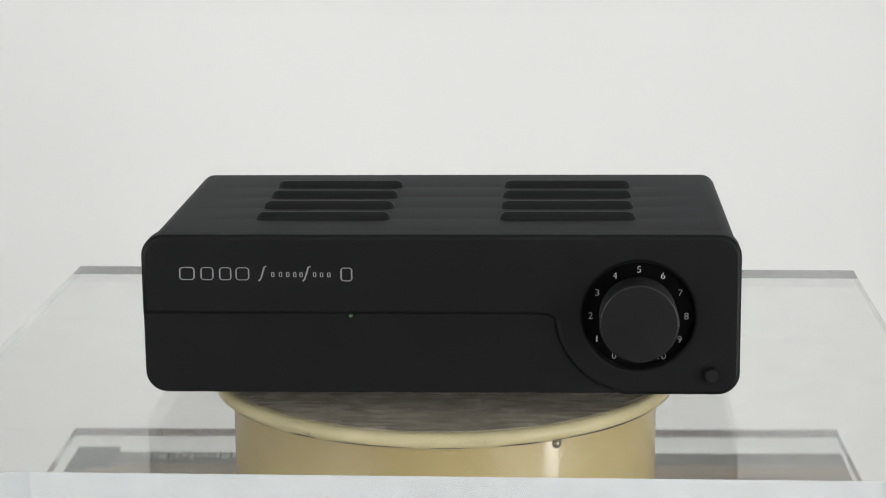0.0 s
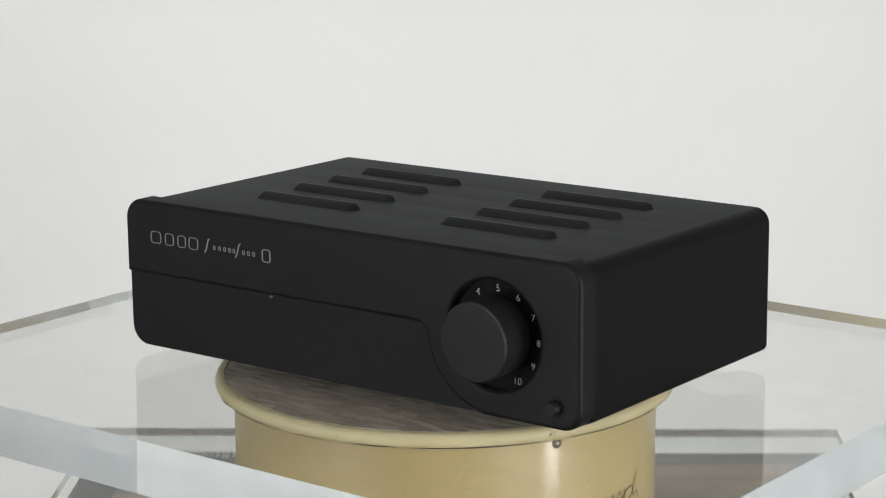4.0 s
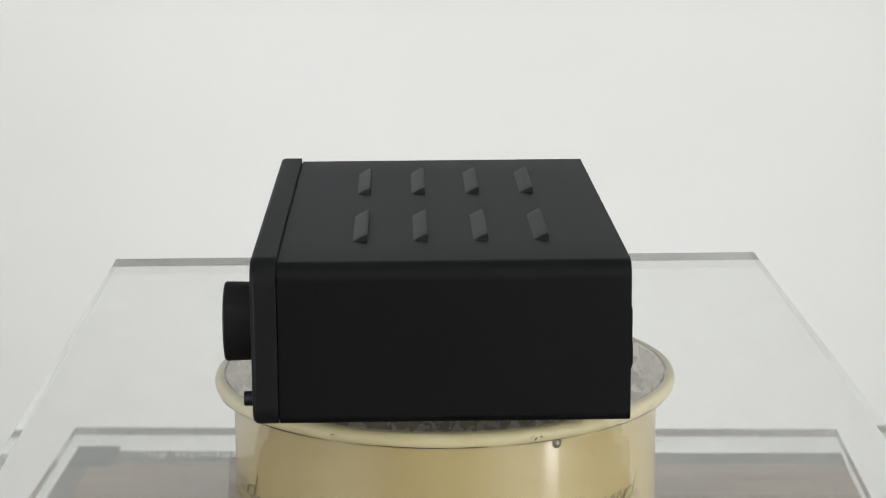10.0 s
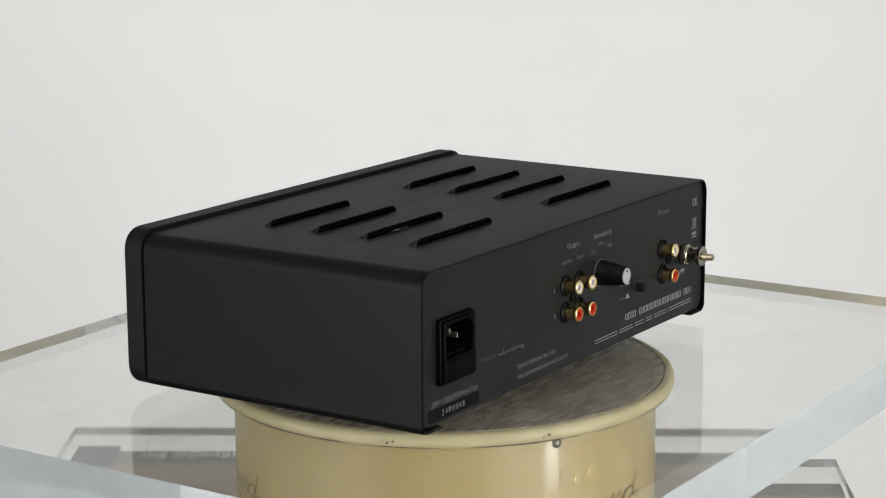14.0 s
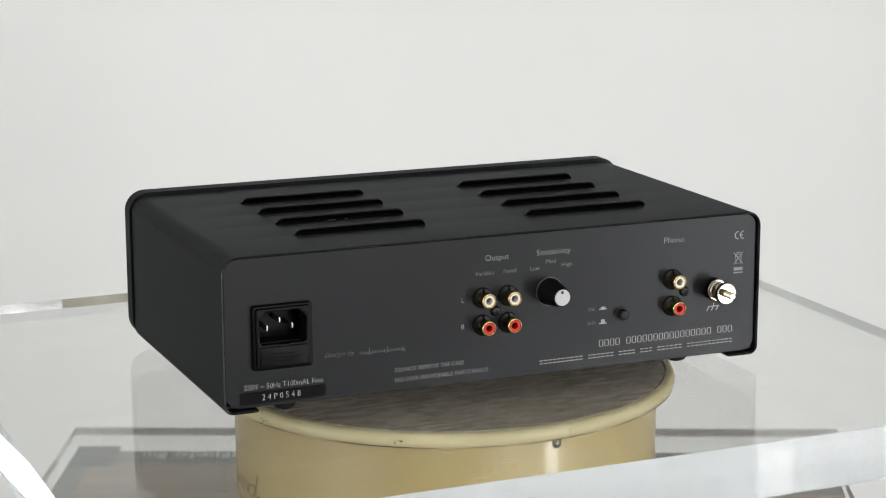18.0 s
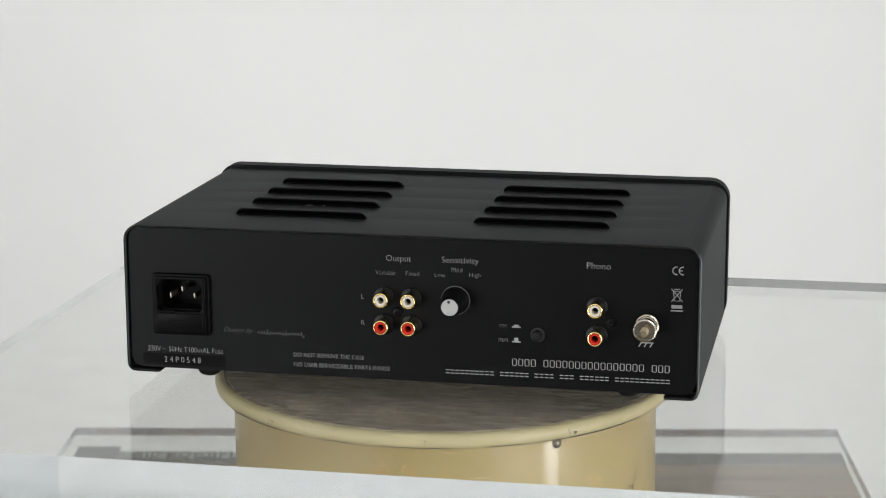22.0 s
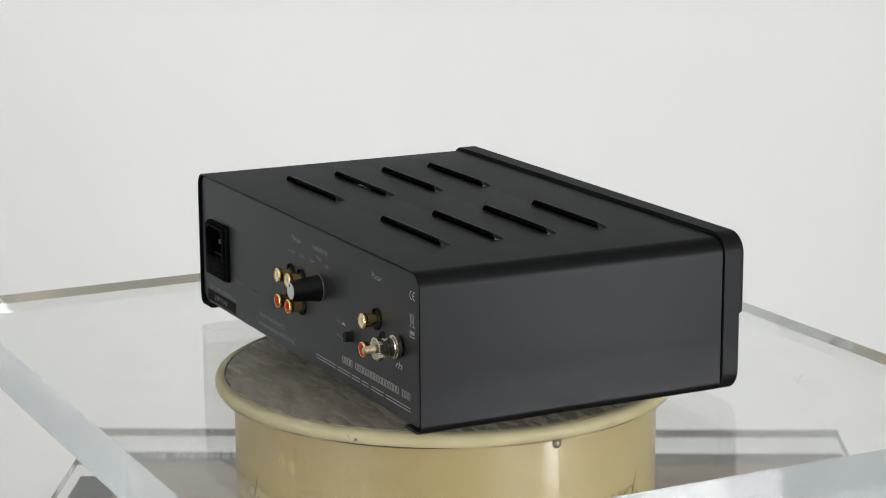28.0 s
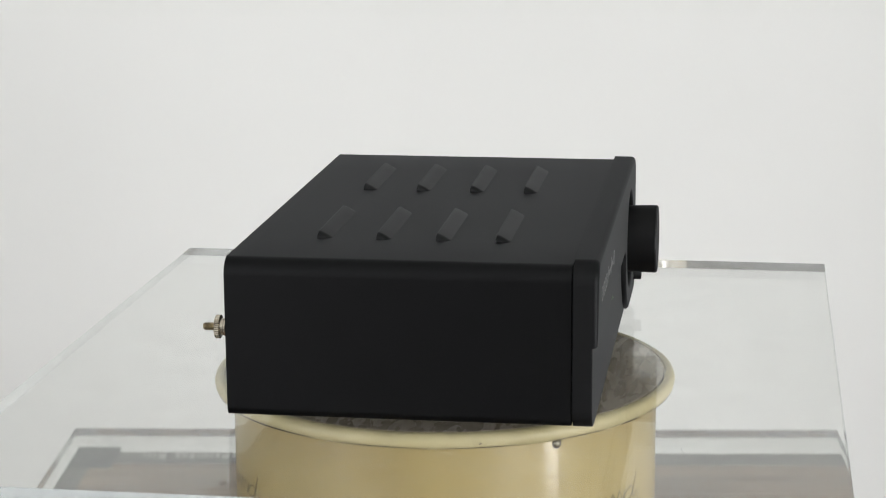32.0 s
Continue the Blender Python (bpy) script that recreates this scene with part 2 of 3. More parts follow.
def plate(outer, y_front, y_back, bevel=0.0, holes=(), seg=3):
    """A plate in the XZ plane between two y, its front edge rounded, with holes through it."""
    bm = bmesh.new()
    way = 1 if y_back > y_front else -1
    fronts, backs = [], []
    for k, loop in enumerate((outer, *holes)):
        sign = 1 if k == 0 else -1
        rings = []
        for i in range(seg + 1 if bevel else 1):
            a = math.pi / 2 * i / seg if bevel else 0
            d, y = (bevel * (1 - math.sin(a)), y_front + way * bevel * (1 - math.cos(a)))
            ring = inset(loop, sign * d) if bevel and d > 1e-9 else loop
            rings.append([bm.verts.new((x, y, z)) for x, z in ring])
        rings.append([bm.verts.new((x, y_back, z)) for x, z in loop])
        n = len(loop)
        for r0, r1 in zip(rings, rings[1:]):
            for i in range(n):
                bm.faces.new((r0[i], r0[(i + 1) % n], r1[(i + 1) % n], r1[i]))
        fronts.append(rings[0])
        backs.append(rings[-1])
    for group in (fronts, backs):
        if holes:
            edges = []
            for ring in group:
                for i in range(len(ring)):
                    edges.append(bm.edges.get((ring[i], ring[(i + 1) % len(ring)])))
            bmesh.ops.triangle_fill(bm, use_beauty=True, use_dissolve=False, edges=edges)
        else:
            bm.faces.new(group[0])
    return bm


def lathe(profile, n=64, axis="z", cx=0.0, cz=0.0, closed=False):
    """Profile of (radius, height) turned round an axis; axis y points along +y through (cx, cz)."""
    bm = bmesh.new()
    rings = []
    for r, h in profile:
        ring = []
        for i in range(n if r > 1e-6 else 1):
            a = 2 * math.pi * i / n
            c, s = r * math.cos(a), r * math.sin(a)
            ring.append(bm.verts.new((c, s, h) if axis == "z" else (cx + c, h, cz + s)))
        rings.append(ring)
    pairs = list(zip(rings, rings[1:])) + ([(rings[-1], rings[0])] if closed else [])
    for r0, r1 in pairs:
        for i in range(n):
            j = (i + 1) % n
            if len(r0) == 1 and len(r1) == 1:
                continue
            if len(r0) == 1:
                bm.faces.new((r0[0], r1[i], r1[j]))
            elif len(r1) == 1:
                bm.faces.new((r0[i], r0[j], r1[0]))
            else:
                bm.faces.new((r0[i], r0[j], r1[j], r1[i]))
    return bm


def mm(bm):
    bmesh.ops.scale(bm, vec=(MM, MM, MM), verts=bm.verts)
    return bm


def bars(rects, y, depth=0.12):
    """Flat raised marks: rectangles (x0, x1, z0, z1) standing proud of the plane y, in mm."""
    bm = bmesh.new()
    for x0, x1, z0, z1 in rects:
        vs = [bm.verts.new((x, yy, z)) for yy in (y, y + depth) for x, z in ((x0, z0), (x1, z0), (x1, z1), (x0, z1))]
        for f in ((0, 1, 2, 3), (4, 5, 6, 7), (0, 1, 5, 4), (1, 2, 6, 5), (2, 3, 7, 6), (3, 0, 4, 7)):
            bm.faces.new([vs[i] for i in f])
    return mm(bm)


def stroke(bm, pts, width, y, depth=0.12):
    """A thin raised line along points (x, z), in mm."""
    left, right = [], []
    n = len(pts)
    for i in range(n):
        a = Vector(pts[max(0, i - 1)])
        b = Vector(pts[min(n - 1, i + 1)])
        d = (b - a).normalized()
        m = Vector((-d.y, d.x)) * width / 2
        p = Vector(pts[i])
        left.append(p + m)
        right.append(p - m)
    vs = [[bm.verts.new((q.x, yy, q.y)) for q in side] for yy in (y, y + depth) for side in (left, right)]
    for i in range(n - 1):
        for a, b in ((0, 1), (2, 3), (0, 2), (1, 3)):
            bm.faces.new((vs[a][i], vs[a][i + 1], vs[b][i + 1], vs[b][i]))


def text_mesh(words, x0, x1, z, y, facing, height=None, shear=0.0, material=None):
    """Words as a raised mesh between x0 and x1 (as read), centred on z, in mm. facing -1: read from the front, 1: from the back."""
    cu = bpy.data.curves.new("lettering", "FONT")
    cu.body, cu.size, cu.extrude, cu.shear = words, 1.0, 0.0, shear
    cu.resolution_u = 3
    cu.offset = -0.02
    ob = bpy.data.objects.new("lettering", cu)
    scene.collection.objects.link(ob)
    bpy.context.view_layer.update()
    me = bpy.data.meshes.new_from_object(ob.evaluated_get(bpy.context.evaluated_depsgraph_get()))
    bpy.data.objects.remove(ob)
    bpy.data.curves.remove(cu)
    co = np.array([v.co[:] for v in me.vertices])
    lo, hi = co.min(0), co.max(0)
    k = abs(x1 - x0) / (hi[0] - lo[0])
    kz = k if height is None else height / (hi[1] - lo[1])
    mid = (lo[1] + hi[1]) / 2
    for v, c in zip(me.vertices, co):
        u = (c[0] - lo[0]) * k
        v.co = ((x0 + u if facing < 0 else x0 - u) * MM, (y + facing * 0.1) * MM, (z + (c[1] - mid) * kz) * MM)
    me.name = "lettering"
    me.materials.clear()
    me.materials.append(material or M_PRINT)
    return me


# ---- room ----
def room():
    x0, x1, y0, y1, z0, z1 = ROOM
    t = 0.12
    tagged(part("floor", solid_box(x0 - t, x1 + t, y0 - t, y1 + t, z0 - 0.1, z0), M_FLOOR, None), "grey plain floor of the room", "floor", kind="structure")
    tagged(part("ceiling", solid_box(x0 - t, x1 + t, y0 - t, y1 + t, z1, z1 + 0.1), M_WALL, None), "white painted ceiling", "ceiling", kind="structure")
    tagged(part("wall_north", solid_box(x0 - t, x1 + t, y1, y1 + t, z0, z1), M_WALL, None), "plain white painted wall behind the turntable", "wall", kind="structure")
    # never in view; its dark tone is added to dim the case's reflections
    tagged(part("wall_south", solid_box(x0 - t, x1 + t, y0 - t, y0, z0, z1), M_DARKWALL, None), "unseen wall behind the camera, dark to dim reflections", "wall", kind="structure")
    for side, x, xo in (("west", x0, x0 - t), ("east", x1, x1 + t)):
        a, b = min(x, xo), max(x, xo)
        holes = sorted((y - w / 2, y + w / 2, lo, hi) for wx, y, w, lo, hi, *rest in WINDOWS if wx == x)
        boxes, start = [], y0
        for wy0, wy1, lo, hi in holes:
            boxes += [(start, wy0, z0, z1), (wy0, wy1, z0, lo), (wy0, wy1, hi, z1)]
            start = wy1
        boxes.append((start, y1, z0, z1))
        bm = bmesh.new()
        for box in boxes:
            one = solid_box(a, b, *box)
            tmp = bpy.data.meshes.new("tmp")
            one.to_mesh(tmp)
            one.free()
            bm.from_mesh(tmp)
            bpy.data.meshes.remove(tmp)
        tagged(part("wall_" + side, bm, M_WALL, None), "white painted wall with tall window openings", "wall", kind="structure")
    for k, (x, y, w, lo, hi, upright, watts) in enumerate(WINDOWS):
        win = thing("window_" + str(k + 1), (x + math.copysign(t / 2, x), y, 0), "tall white-framed window with glazing bars", "window", kind="structure")
        w2 = w / 2
        pieces = [("window_frame", (-w2, -w2 + 0.03, lo, hi)), ("window_frame", (w2 - 0.03, w2, lo, hi)),
                  ("window_frame", (-w2 + 0.03, w2 - 0.03, lo, lo + 0.03)), ("window_frame", (-w2 + 0.03, w2 - 0.03, hi - 0.03, hi)),
                  ("glazing_bar", (-w2 + 0.03, w2 - 0.03, 1.22, 1.245))]
        for i in range(upright):
            u = -w2 + w * (i + 1) / (upright + 1)
            pieces += [("glazing_bar", (u - 0.02, u + 0.02, lo + 0.03, 1.22)), ("glazing_bar", (u - 0.02, u + 0.02, 1.245, hi - 0.03))]
        for n, box in pieces:
            part(n, solid_box(-0.03, 0.03, *box, bevel=0.003), M_FRAME, win)


room()


# ---- plinth, lower sheet, drum ----
def plinth():
    w = thing("wooden_plinth", (0, 0, 0), "brown wooden plinth with a grey printed border, under the clear sheet", "plinth")
    part("body", solid_box(-0.255, 0.272, -0.23, 0.185, 0.0, PLINTH - 0.022, 0.003), M_WOOD, w)
    # boards of the top
    edges = [-0.235, -0.172, -0.095, -0.03, 0.045, 0.11, 0.190]
    for a, b in zip(edges, edges[1:]):
        part("board", solid_box(-0.258, 0.274, a + 0.0004, b - 0.0004, PLINTH - 0.022, PLINTH - 0.001, 0.0008, 1), M_WOOD, w)
    strip = part("printed_strip", solid_box(-0.2278, 0.274, 0.168, 0.1915, PLINTH - 0.001, PLINTH - 0.0005), M_STRIP, w, "grey printed strip with pale marks")
    part("printed_border", solid_box(-0.258, -0.243, -0.235, 0.158, PLINTH - 0.001, PLINTH - 0.0005), M_STRIP, w)
    part("printed_patch", solid_box(-0.258, -0.228, 0.158, 0.2025, PLINTH - 0.001, PLINTH - 0.0005), M_PATCH, w, "dark grey printed patch")
    rnd = random.Random(11)
    rects = []
    x = -210.0
    while x < -20:
        width = rnd.choice((3.0, 4.0, 5.5, 2.2))
        rects.append((x, x + width, 176.5 if rnd.random() < 0.3 else 179.0, 190.0 if rnd.random() < 0.4 else 187.0))
        x += width + (1.6 if rnd.random() < 0.85 else 6.0)
    bm = bmesh.new()
    for x0, x1, y0, y1 in rects:
        bm.faces.new([bm.verts.new((x * MM, y * MM, PLINTH - 0.0003)) for x, y in ((x0, y0), (x1, y0), (x1, y1), (x0, y1))])
    part("lettering", bm, M_MARKS, strip, "pale marks")
    w.matrix_world = pose(-0.006, -0.001, 0.0, 0, 0, -1.7)
    return w


plinth()


def clear_sheet(name, x0, x1, y0, y1, z, thick, label):
    ob = part(name, solid_box(x0, x1, y0, y1, -thick, 0), M_ACRYLIC, None, at=(0, 0, z), smooth=0)
    ob.data.materials.append(M_EDGE)
    for f in ob.data.polygons:
        f.material_index = 0 if abs(f.normal.z) > 0.9 else 1
    ob.visible_shadow = False
    return tagged(ob, label, "acrylic sheet")


lower_sheet = clear_sheet("acrylic_base_sheet", -0.265, 0.276, -0.235, 0.226, PLINTH + BASE, BASE, "thick clear acrylic base sheet lying on the brown wood")

lower_sheet.data.materials[0], lower_sheet.data.materials[1] = M_DUSTY, M_EDGE_GREY
lower_sheet.matrix_world = pose(-0.006, -0.001, PLINTH + BASE, 0, 0, -1.7)
DRUM0, DRUM1 = PLINTH + BASE, TOP - PLATE
LID = 0.0105


def drum():
    d = thing("turntable_drum", (0, 0, DRUM0), "round cream-enamelled metal drum of a display turntable", "drum")
    h = DRUM1 - LID - DRUM0
    part("body", lathe([(0.0, 0.0), (0.1245, 0.0), (0.1255, 0.001), (0.1255, h - 0.001), (0.1245, h), (0.0, h)], 128), M_CREAM, d)
    return d


def on_drum(bm, pts, width, radius=0.12565):
    """A painted line on the drum: points are (degrees from the front, mm under the sheet's top)."""
    left, right = [], []
    for i, p in enumerate(pts):
        a, b = Vector(pts[max(0, i - 1)]), Vector(pts[min(len(pts) - 1, i + 1)])
        d = Vector(((b - a).x * 2.19, (b - a).y)).normalized()
        m = Vector((-d.y / 2.19, d.x)) * width / 2
        left.append(Vector(p) + m)
        right.append(Vector(p) - m)
    rows = []
    for side in (left, right):
        rows.append([bm.verts.new((radius * math.sin(radians(q.x)), -radius * math.cos(radians(q.x)), TOP - DRUM0 - q.y * MM)) for q in side])
    for i in range(len(pts) - 1):
        bm.faces.new((rows[0][i], rows[0][i + 1], rows[1][i + 1], rows[1][i]))


def drum_details(d):
    # a flourish of script, only its tail in view, twice round the drum
    for a0, z0 in ((56.4, 84.8), (-62.2, 86.2)):
        bm = bmesh.new()
        # tall stem running out into a curl
        stem = [(a0 + 3.6, z0 - 10.4), (a0 + 2.9, z0 - 6.5), (a0 + 2.3, z0 - 3.0), (a0 + 1.8, z0 + 0.5), (a0 + 1.7, z0 + 2.6),
                (a0 + 2.6, z0 + 3.2), (a0 + 3.5, z0 + 1.6), (a0 + 4.3, z0 + 1.4), (a0 + 4.7, z0 + 3.0), (a0 + 4.6, z0 + 6.4)]
        on_drum(bm, stem, 0.8)
        # bowl before the stem
        bowl = []
        for t in range(0, 361, 20):
            c, v = math.cos(radians(t)), math.sin(radians(t))
            bowl.append((a0 - 0.4 + 2.0 * c + 0.8 * v, z0 + 0.2 - 3.6 * v))
        on_drum(bm, bowl, 0.75)
        # slanted arches of the letters before it
        for k in range(5):
            a, z = a0 - 3.1 - 3.0 * k, z0 + 0.12 * k
            on_drum(bm, [(a + 0.9, z - 3.6), (a + 0.5, z - 1.5), (a - 0.1, z + 1.3), (a - 0.6, z + 3.9)], 0.85)
            on_drum(bm, [(a - 0.6, z + 3.9), (a - 0.9, z + 0.6), (a - 1.4, z - 2.3), (a - 1.9, z - 3.6), (a - 2.3, z - 2.9)], 0.6)
        # swept underline
        on_drum(bm, [(a0 - 17, z0 + 7.4), (a0 - 12, z0 + 9.6), (a0 - 7, z0 + 11.2), (a0 - 1, z0 + 12.4)], 0.85)
        part("script", bm, M_INK, d, "dark hand-painted script tail", smooth=0)
    rnd = random.Random(41)
    bm = bmesh.new()
    for _ in range(46):
        a0, z0 = rnd.uniform(-85, 85), rnd.choice((rnd.uniform(42, 52), rnd.uniform(44, 100)))
        da, dz = rnd.uniform(-3.5, 3.5), rnd.uniform(-1.2, 1.2)
        on_drum(bm, [(a0, z0), (a0 + da * 0.5, z0 + dz * 0.6), (a0 + da, z0 + dz)], rnd.uniform(0.15, 0.4), 0.1256)
    tagged(part("scuffs", bm, M_SCUFF, d, "fine pale scuffs in the enamel", smooth=0), kind="stuff")
    a = radians(29.0)
    sc = part("rivet", lathe([(0.0, 0.0016), (0.0009, 0.0015), (0.0017, 0.0011), (0.0022, 0.0003), (0.0022, -0.001)], 20, "y"), M_STEEL, d, "small domed metal rivet",
              at=(0.1254 * math.sin(a), -0.1254 * math.cos(a), TOP - DRUM0 - 0.0432))
    sc.rotation_euler = (0, 0, math.pi + a)
    part("rivet_seat", lathe([(0.0021, -0.0001), (0.0029, -0.0001), (0.0029, 0.0003), (0.0021, 0.0003)], 20, "y"), M_CHIP, sc)


drum_details(drum())


def drum_lid():
    d = thing("turntable_platter", (0, 0, DRUM1), "cream-rimmed turntable platter with a scratched metal disc", "turntable")
    part("rim", lathe([(0.1310, -0.0006), (0.1335, -0.0006), (0.1355, -0.0018), (0.1364, -0.0042), (0.1360, -0.0068), (0.1345, -0.0088), (0.1310, -0.0098), (0.1255, -0.0099),
                       (0.1255, -0.004), (0.1310, -0.0030)], 160, closed=True), M_RIM, d)
    part("disc", lathe([(0.0, -0.0006), (0.1296, -0.0006), (0.1301, -0.0012), (0.1301, -0.0028), (0.0, -0.0028)], 128), M_DISC, d, "scratched dull aluminium disc")
    rnd = random.Random(21)
    # worn dark line under the rim
    a = 0.0
    bm = bmesh.new()
    while a < 358:
        run = rnd.uniform(4, 34)
        n = max(2, int(run / 2))
        thick = rnd.uniform(0.0003, 0.0009)
        rows = []
        for i in range(n + 1):
            t = radians(a + run * i / n)
            w = thick * math.sin(math.pi * (0.08 + 0.84 * i / n))
            rows.append([bm.verts.new((0.13545 * math.cos(t), 0.13545 * math.sin(t), -0.0081 + k * w)) for k in (-0.5, 0.5)])
        for r0, r1 in zip(rows, rows[1:]):
            bm.faces.new((r0[0], r1[0], r1[1], r0[1]))
        a += run + rnd.uniform(0.5, 7)
    tagged(part("worn_line", bm, M_CHIP, d, "worn dark line under the rim", smooth=0), kind="stuff")
    # chips on the rim
    bm = bmesh.new()
    for ang in (108.8, 109.9, 111.2, 146.0, 147.2, 221.0, 222.3, 223.2, 12.0, 62.0, 63.0, 187.0, 285.0, 286.4, 330.0):
        t0 = radians(ang - 90)
        for _ in range(2):
            t = t0 + rnd.uniform(-0.006, 0.006)
            z = rnd.uniform(-0.0062, -0.0036)
            w, h = rnd.uniform(0.002, 0.006), rnd.uniform(0.0003, 0.0007)
            bm.faces.new([bm.verts.new((0.13648 * math.cos(t + i * w), 0.13648 * math.sin(t + i * w), z + k * h)) for i, k in ((-1, 0), (-0.3, -1), (0.8, -0.6), (1, 0.3), (0.2, 1))])
    tagged(part("chips", bm, M_CHIP, d, "dark chips in the enamel", smooth=0), kind="stuff")
    # scratches on the disc
    bm = bmesh.new()
    for k in range(1500):
        r, t = 0.128 * math.sqrt(rnd.random()), rnd.uniform(0, 2 * math.pi)
        x, y = r * math.cos(t), r * math.sin(t)
        ang, length = rnd.gauss(0.4, 0.9), rnd.choice((0.0006, 0.0009, 0.0012, 0.0018, 0.003, 0.004, 0.006, 0.015))
        w = rnd.uniform(0.00004, 0.00013) if length > 0.002 else rnd.uniform(0.0001, 0.0004)
        bend = rnd.uniform(-0.035, 0.035)
        pts = [(x + length * i / 4 * math.cos(ang + bend * i), y + length * i / 4 * math.sin(ang + bend * i)) for i in range(5)]
        if max(math.hypot(*p) for p in pts) > 0.129:
            continue
        nx, ny = -math.sin(ang) * w, math.cos(ang) * w
        rows = [[bm.verts.new((px - nx, py - ny, -0.0004)), bm.verts.new((px + nx, py + ny, -0.0004))] for px, py in pts]
        for r0, r1 in zip(rows, rows[1:]):
            bm.faces.new((r0[0], r1[0], r1[1], r0[1]))
    tagged(part("scratches", bm, M_SCRATCH, d, "pale scratches on the disc", smooth=0), kind="stuff")
    return d


platter = drum_lid()
upper_sheet = clear_sheet("acrylic_sheet", -0.2705, 0.2715, -0.2300, 0.2290, TOP, PLATE, "thick clear acrylic sheet turning on the platter")


# cast acrylic is never quite even: the sheet is a hair thicker towards one corner
for v in upper_sheet.data.vertices:
    if v.co.z < -0.01:
        v.co.z -= 0.00034 * (0.866 * v.co.x + 0.5 * v.co.y)


def lint(sheet):
    """Hairs, scuffs and dust on the upper sheet."""
    rnd = random.Random(31)
    bm = bmesh.new()
    hairs = [(-166, -156, 10, 70), (15, -173, 9, -20), (191, 72, 12, 5), (172, 106, 10, 10), (-160, -157, 26, 20), (-146, -152, 16, -30), (-154, -140, 10, 60),
             (-218, -150, 8, 10), (-224, -158, 14, -15), (-9, 179, 4, 0), (-94, 175, 10, 50), (-122, -163, 7, 10), (-178, -149, 12, 30), (-150, -165, 9, 120)]
    for _ in range(64):
        hairs.append((rnd.uniform(-262, 262), rnd.choice((-1, 1)) * rnd.uniform(95, 222), rnd.uniform(0.8, 6.0), rnd.uniform(0, 180)))
    for x, y, length, ang in hairs:
        a, bend = radians(ang), rnd.uniform(-0.25, 0.25)
        n = 5
        w = 0.13 if length > 6 else rnd.uniform(0.12, 0.24)
        px, py, rows = x, y, []
        for i in range(n + 1):
            nx, ny = -math.sin(a) * w, math.cos(a) * w
            k = math.sin(math.pi * (0.1 + 0.8 * i / n))
            rows.append([bm.verts.new(((px + j * nx * k) * MM, (py + j * ny * k) * MM, 0.0002)) for j in (-1, 1)])
            px, py, a = px + length / n * math.cos(a), py + length / n * math.sin(a), a + bend
        for r0, r1 in zip(rows, rows[1:]):
            bm.faces.new((r0[0], r1[0], r1[1], r0[1]))
    tagged(part("lint", bm, M_LINT, sheet, "grey lint and hairs on the sheet", smooth=0), kind="stuff")


lint(upper_sheet)


# ---- amplifier ----
FRONT, LOWER, REAR_OF_PANEL, BACK = -103.0, -100.0, -89.8, 91.0
PANEL_Z0, PANEL_Z1 = 4.7, 93.6
LEAN = radians(-0.26)   # the case stands a touch lower at one end
X0, X1 = -159.6, 166.0
CX, CZ = 110.4, 49.4


def swing():
    """The lower edge of the raised fascia: straight, then round the dial down to the bottom."""
    r = 44.6
    pts = [(56.0, 49.2), (60.5, 48.9), (63.6, 48.0)]
    for i in range(25):
        a = radians(184 + (256 - 184) * i / 24)
        pts.append((CX + r * math.cos(a), CZ + r * math.sin(a)))
    return pts + [(CX - 8.0, PANEL_Z0)]


def fascia_outline():
    full = rrect(X0, X1, PANEL_Z0, PANEL_Z1, 12, 10)
    return [p for p in full if p[1] > 50] + [(X0, 49.2)] + swing() + [p for p in full if p[1] < 50 and p[0] > 100]


def lower_outline():
    full = rrect(X0, X1, PANEL_Z0, PANEL_Z1, 12, 10)
    return [(X0, 49.6), *[p for p in full if p[1] < 49 and p[0] < 0], *[(x - 0.1, z + 0.4) for x, z in reversed(swing())]]


def lean(ob):
    ob.rotation_euler = (0, LEAN, 0)
    return ob


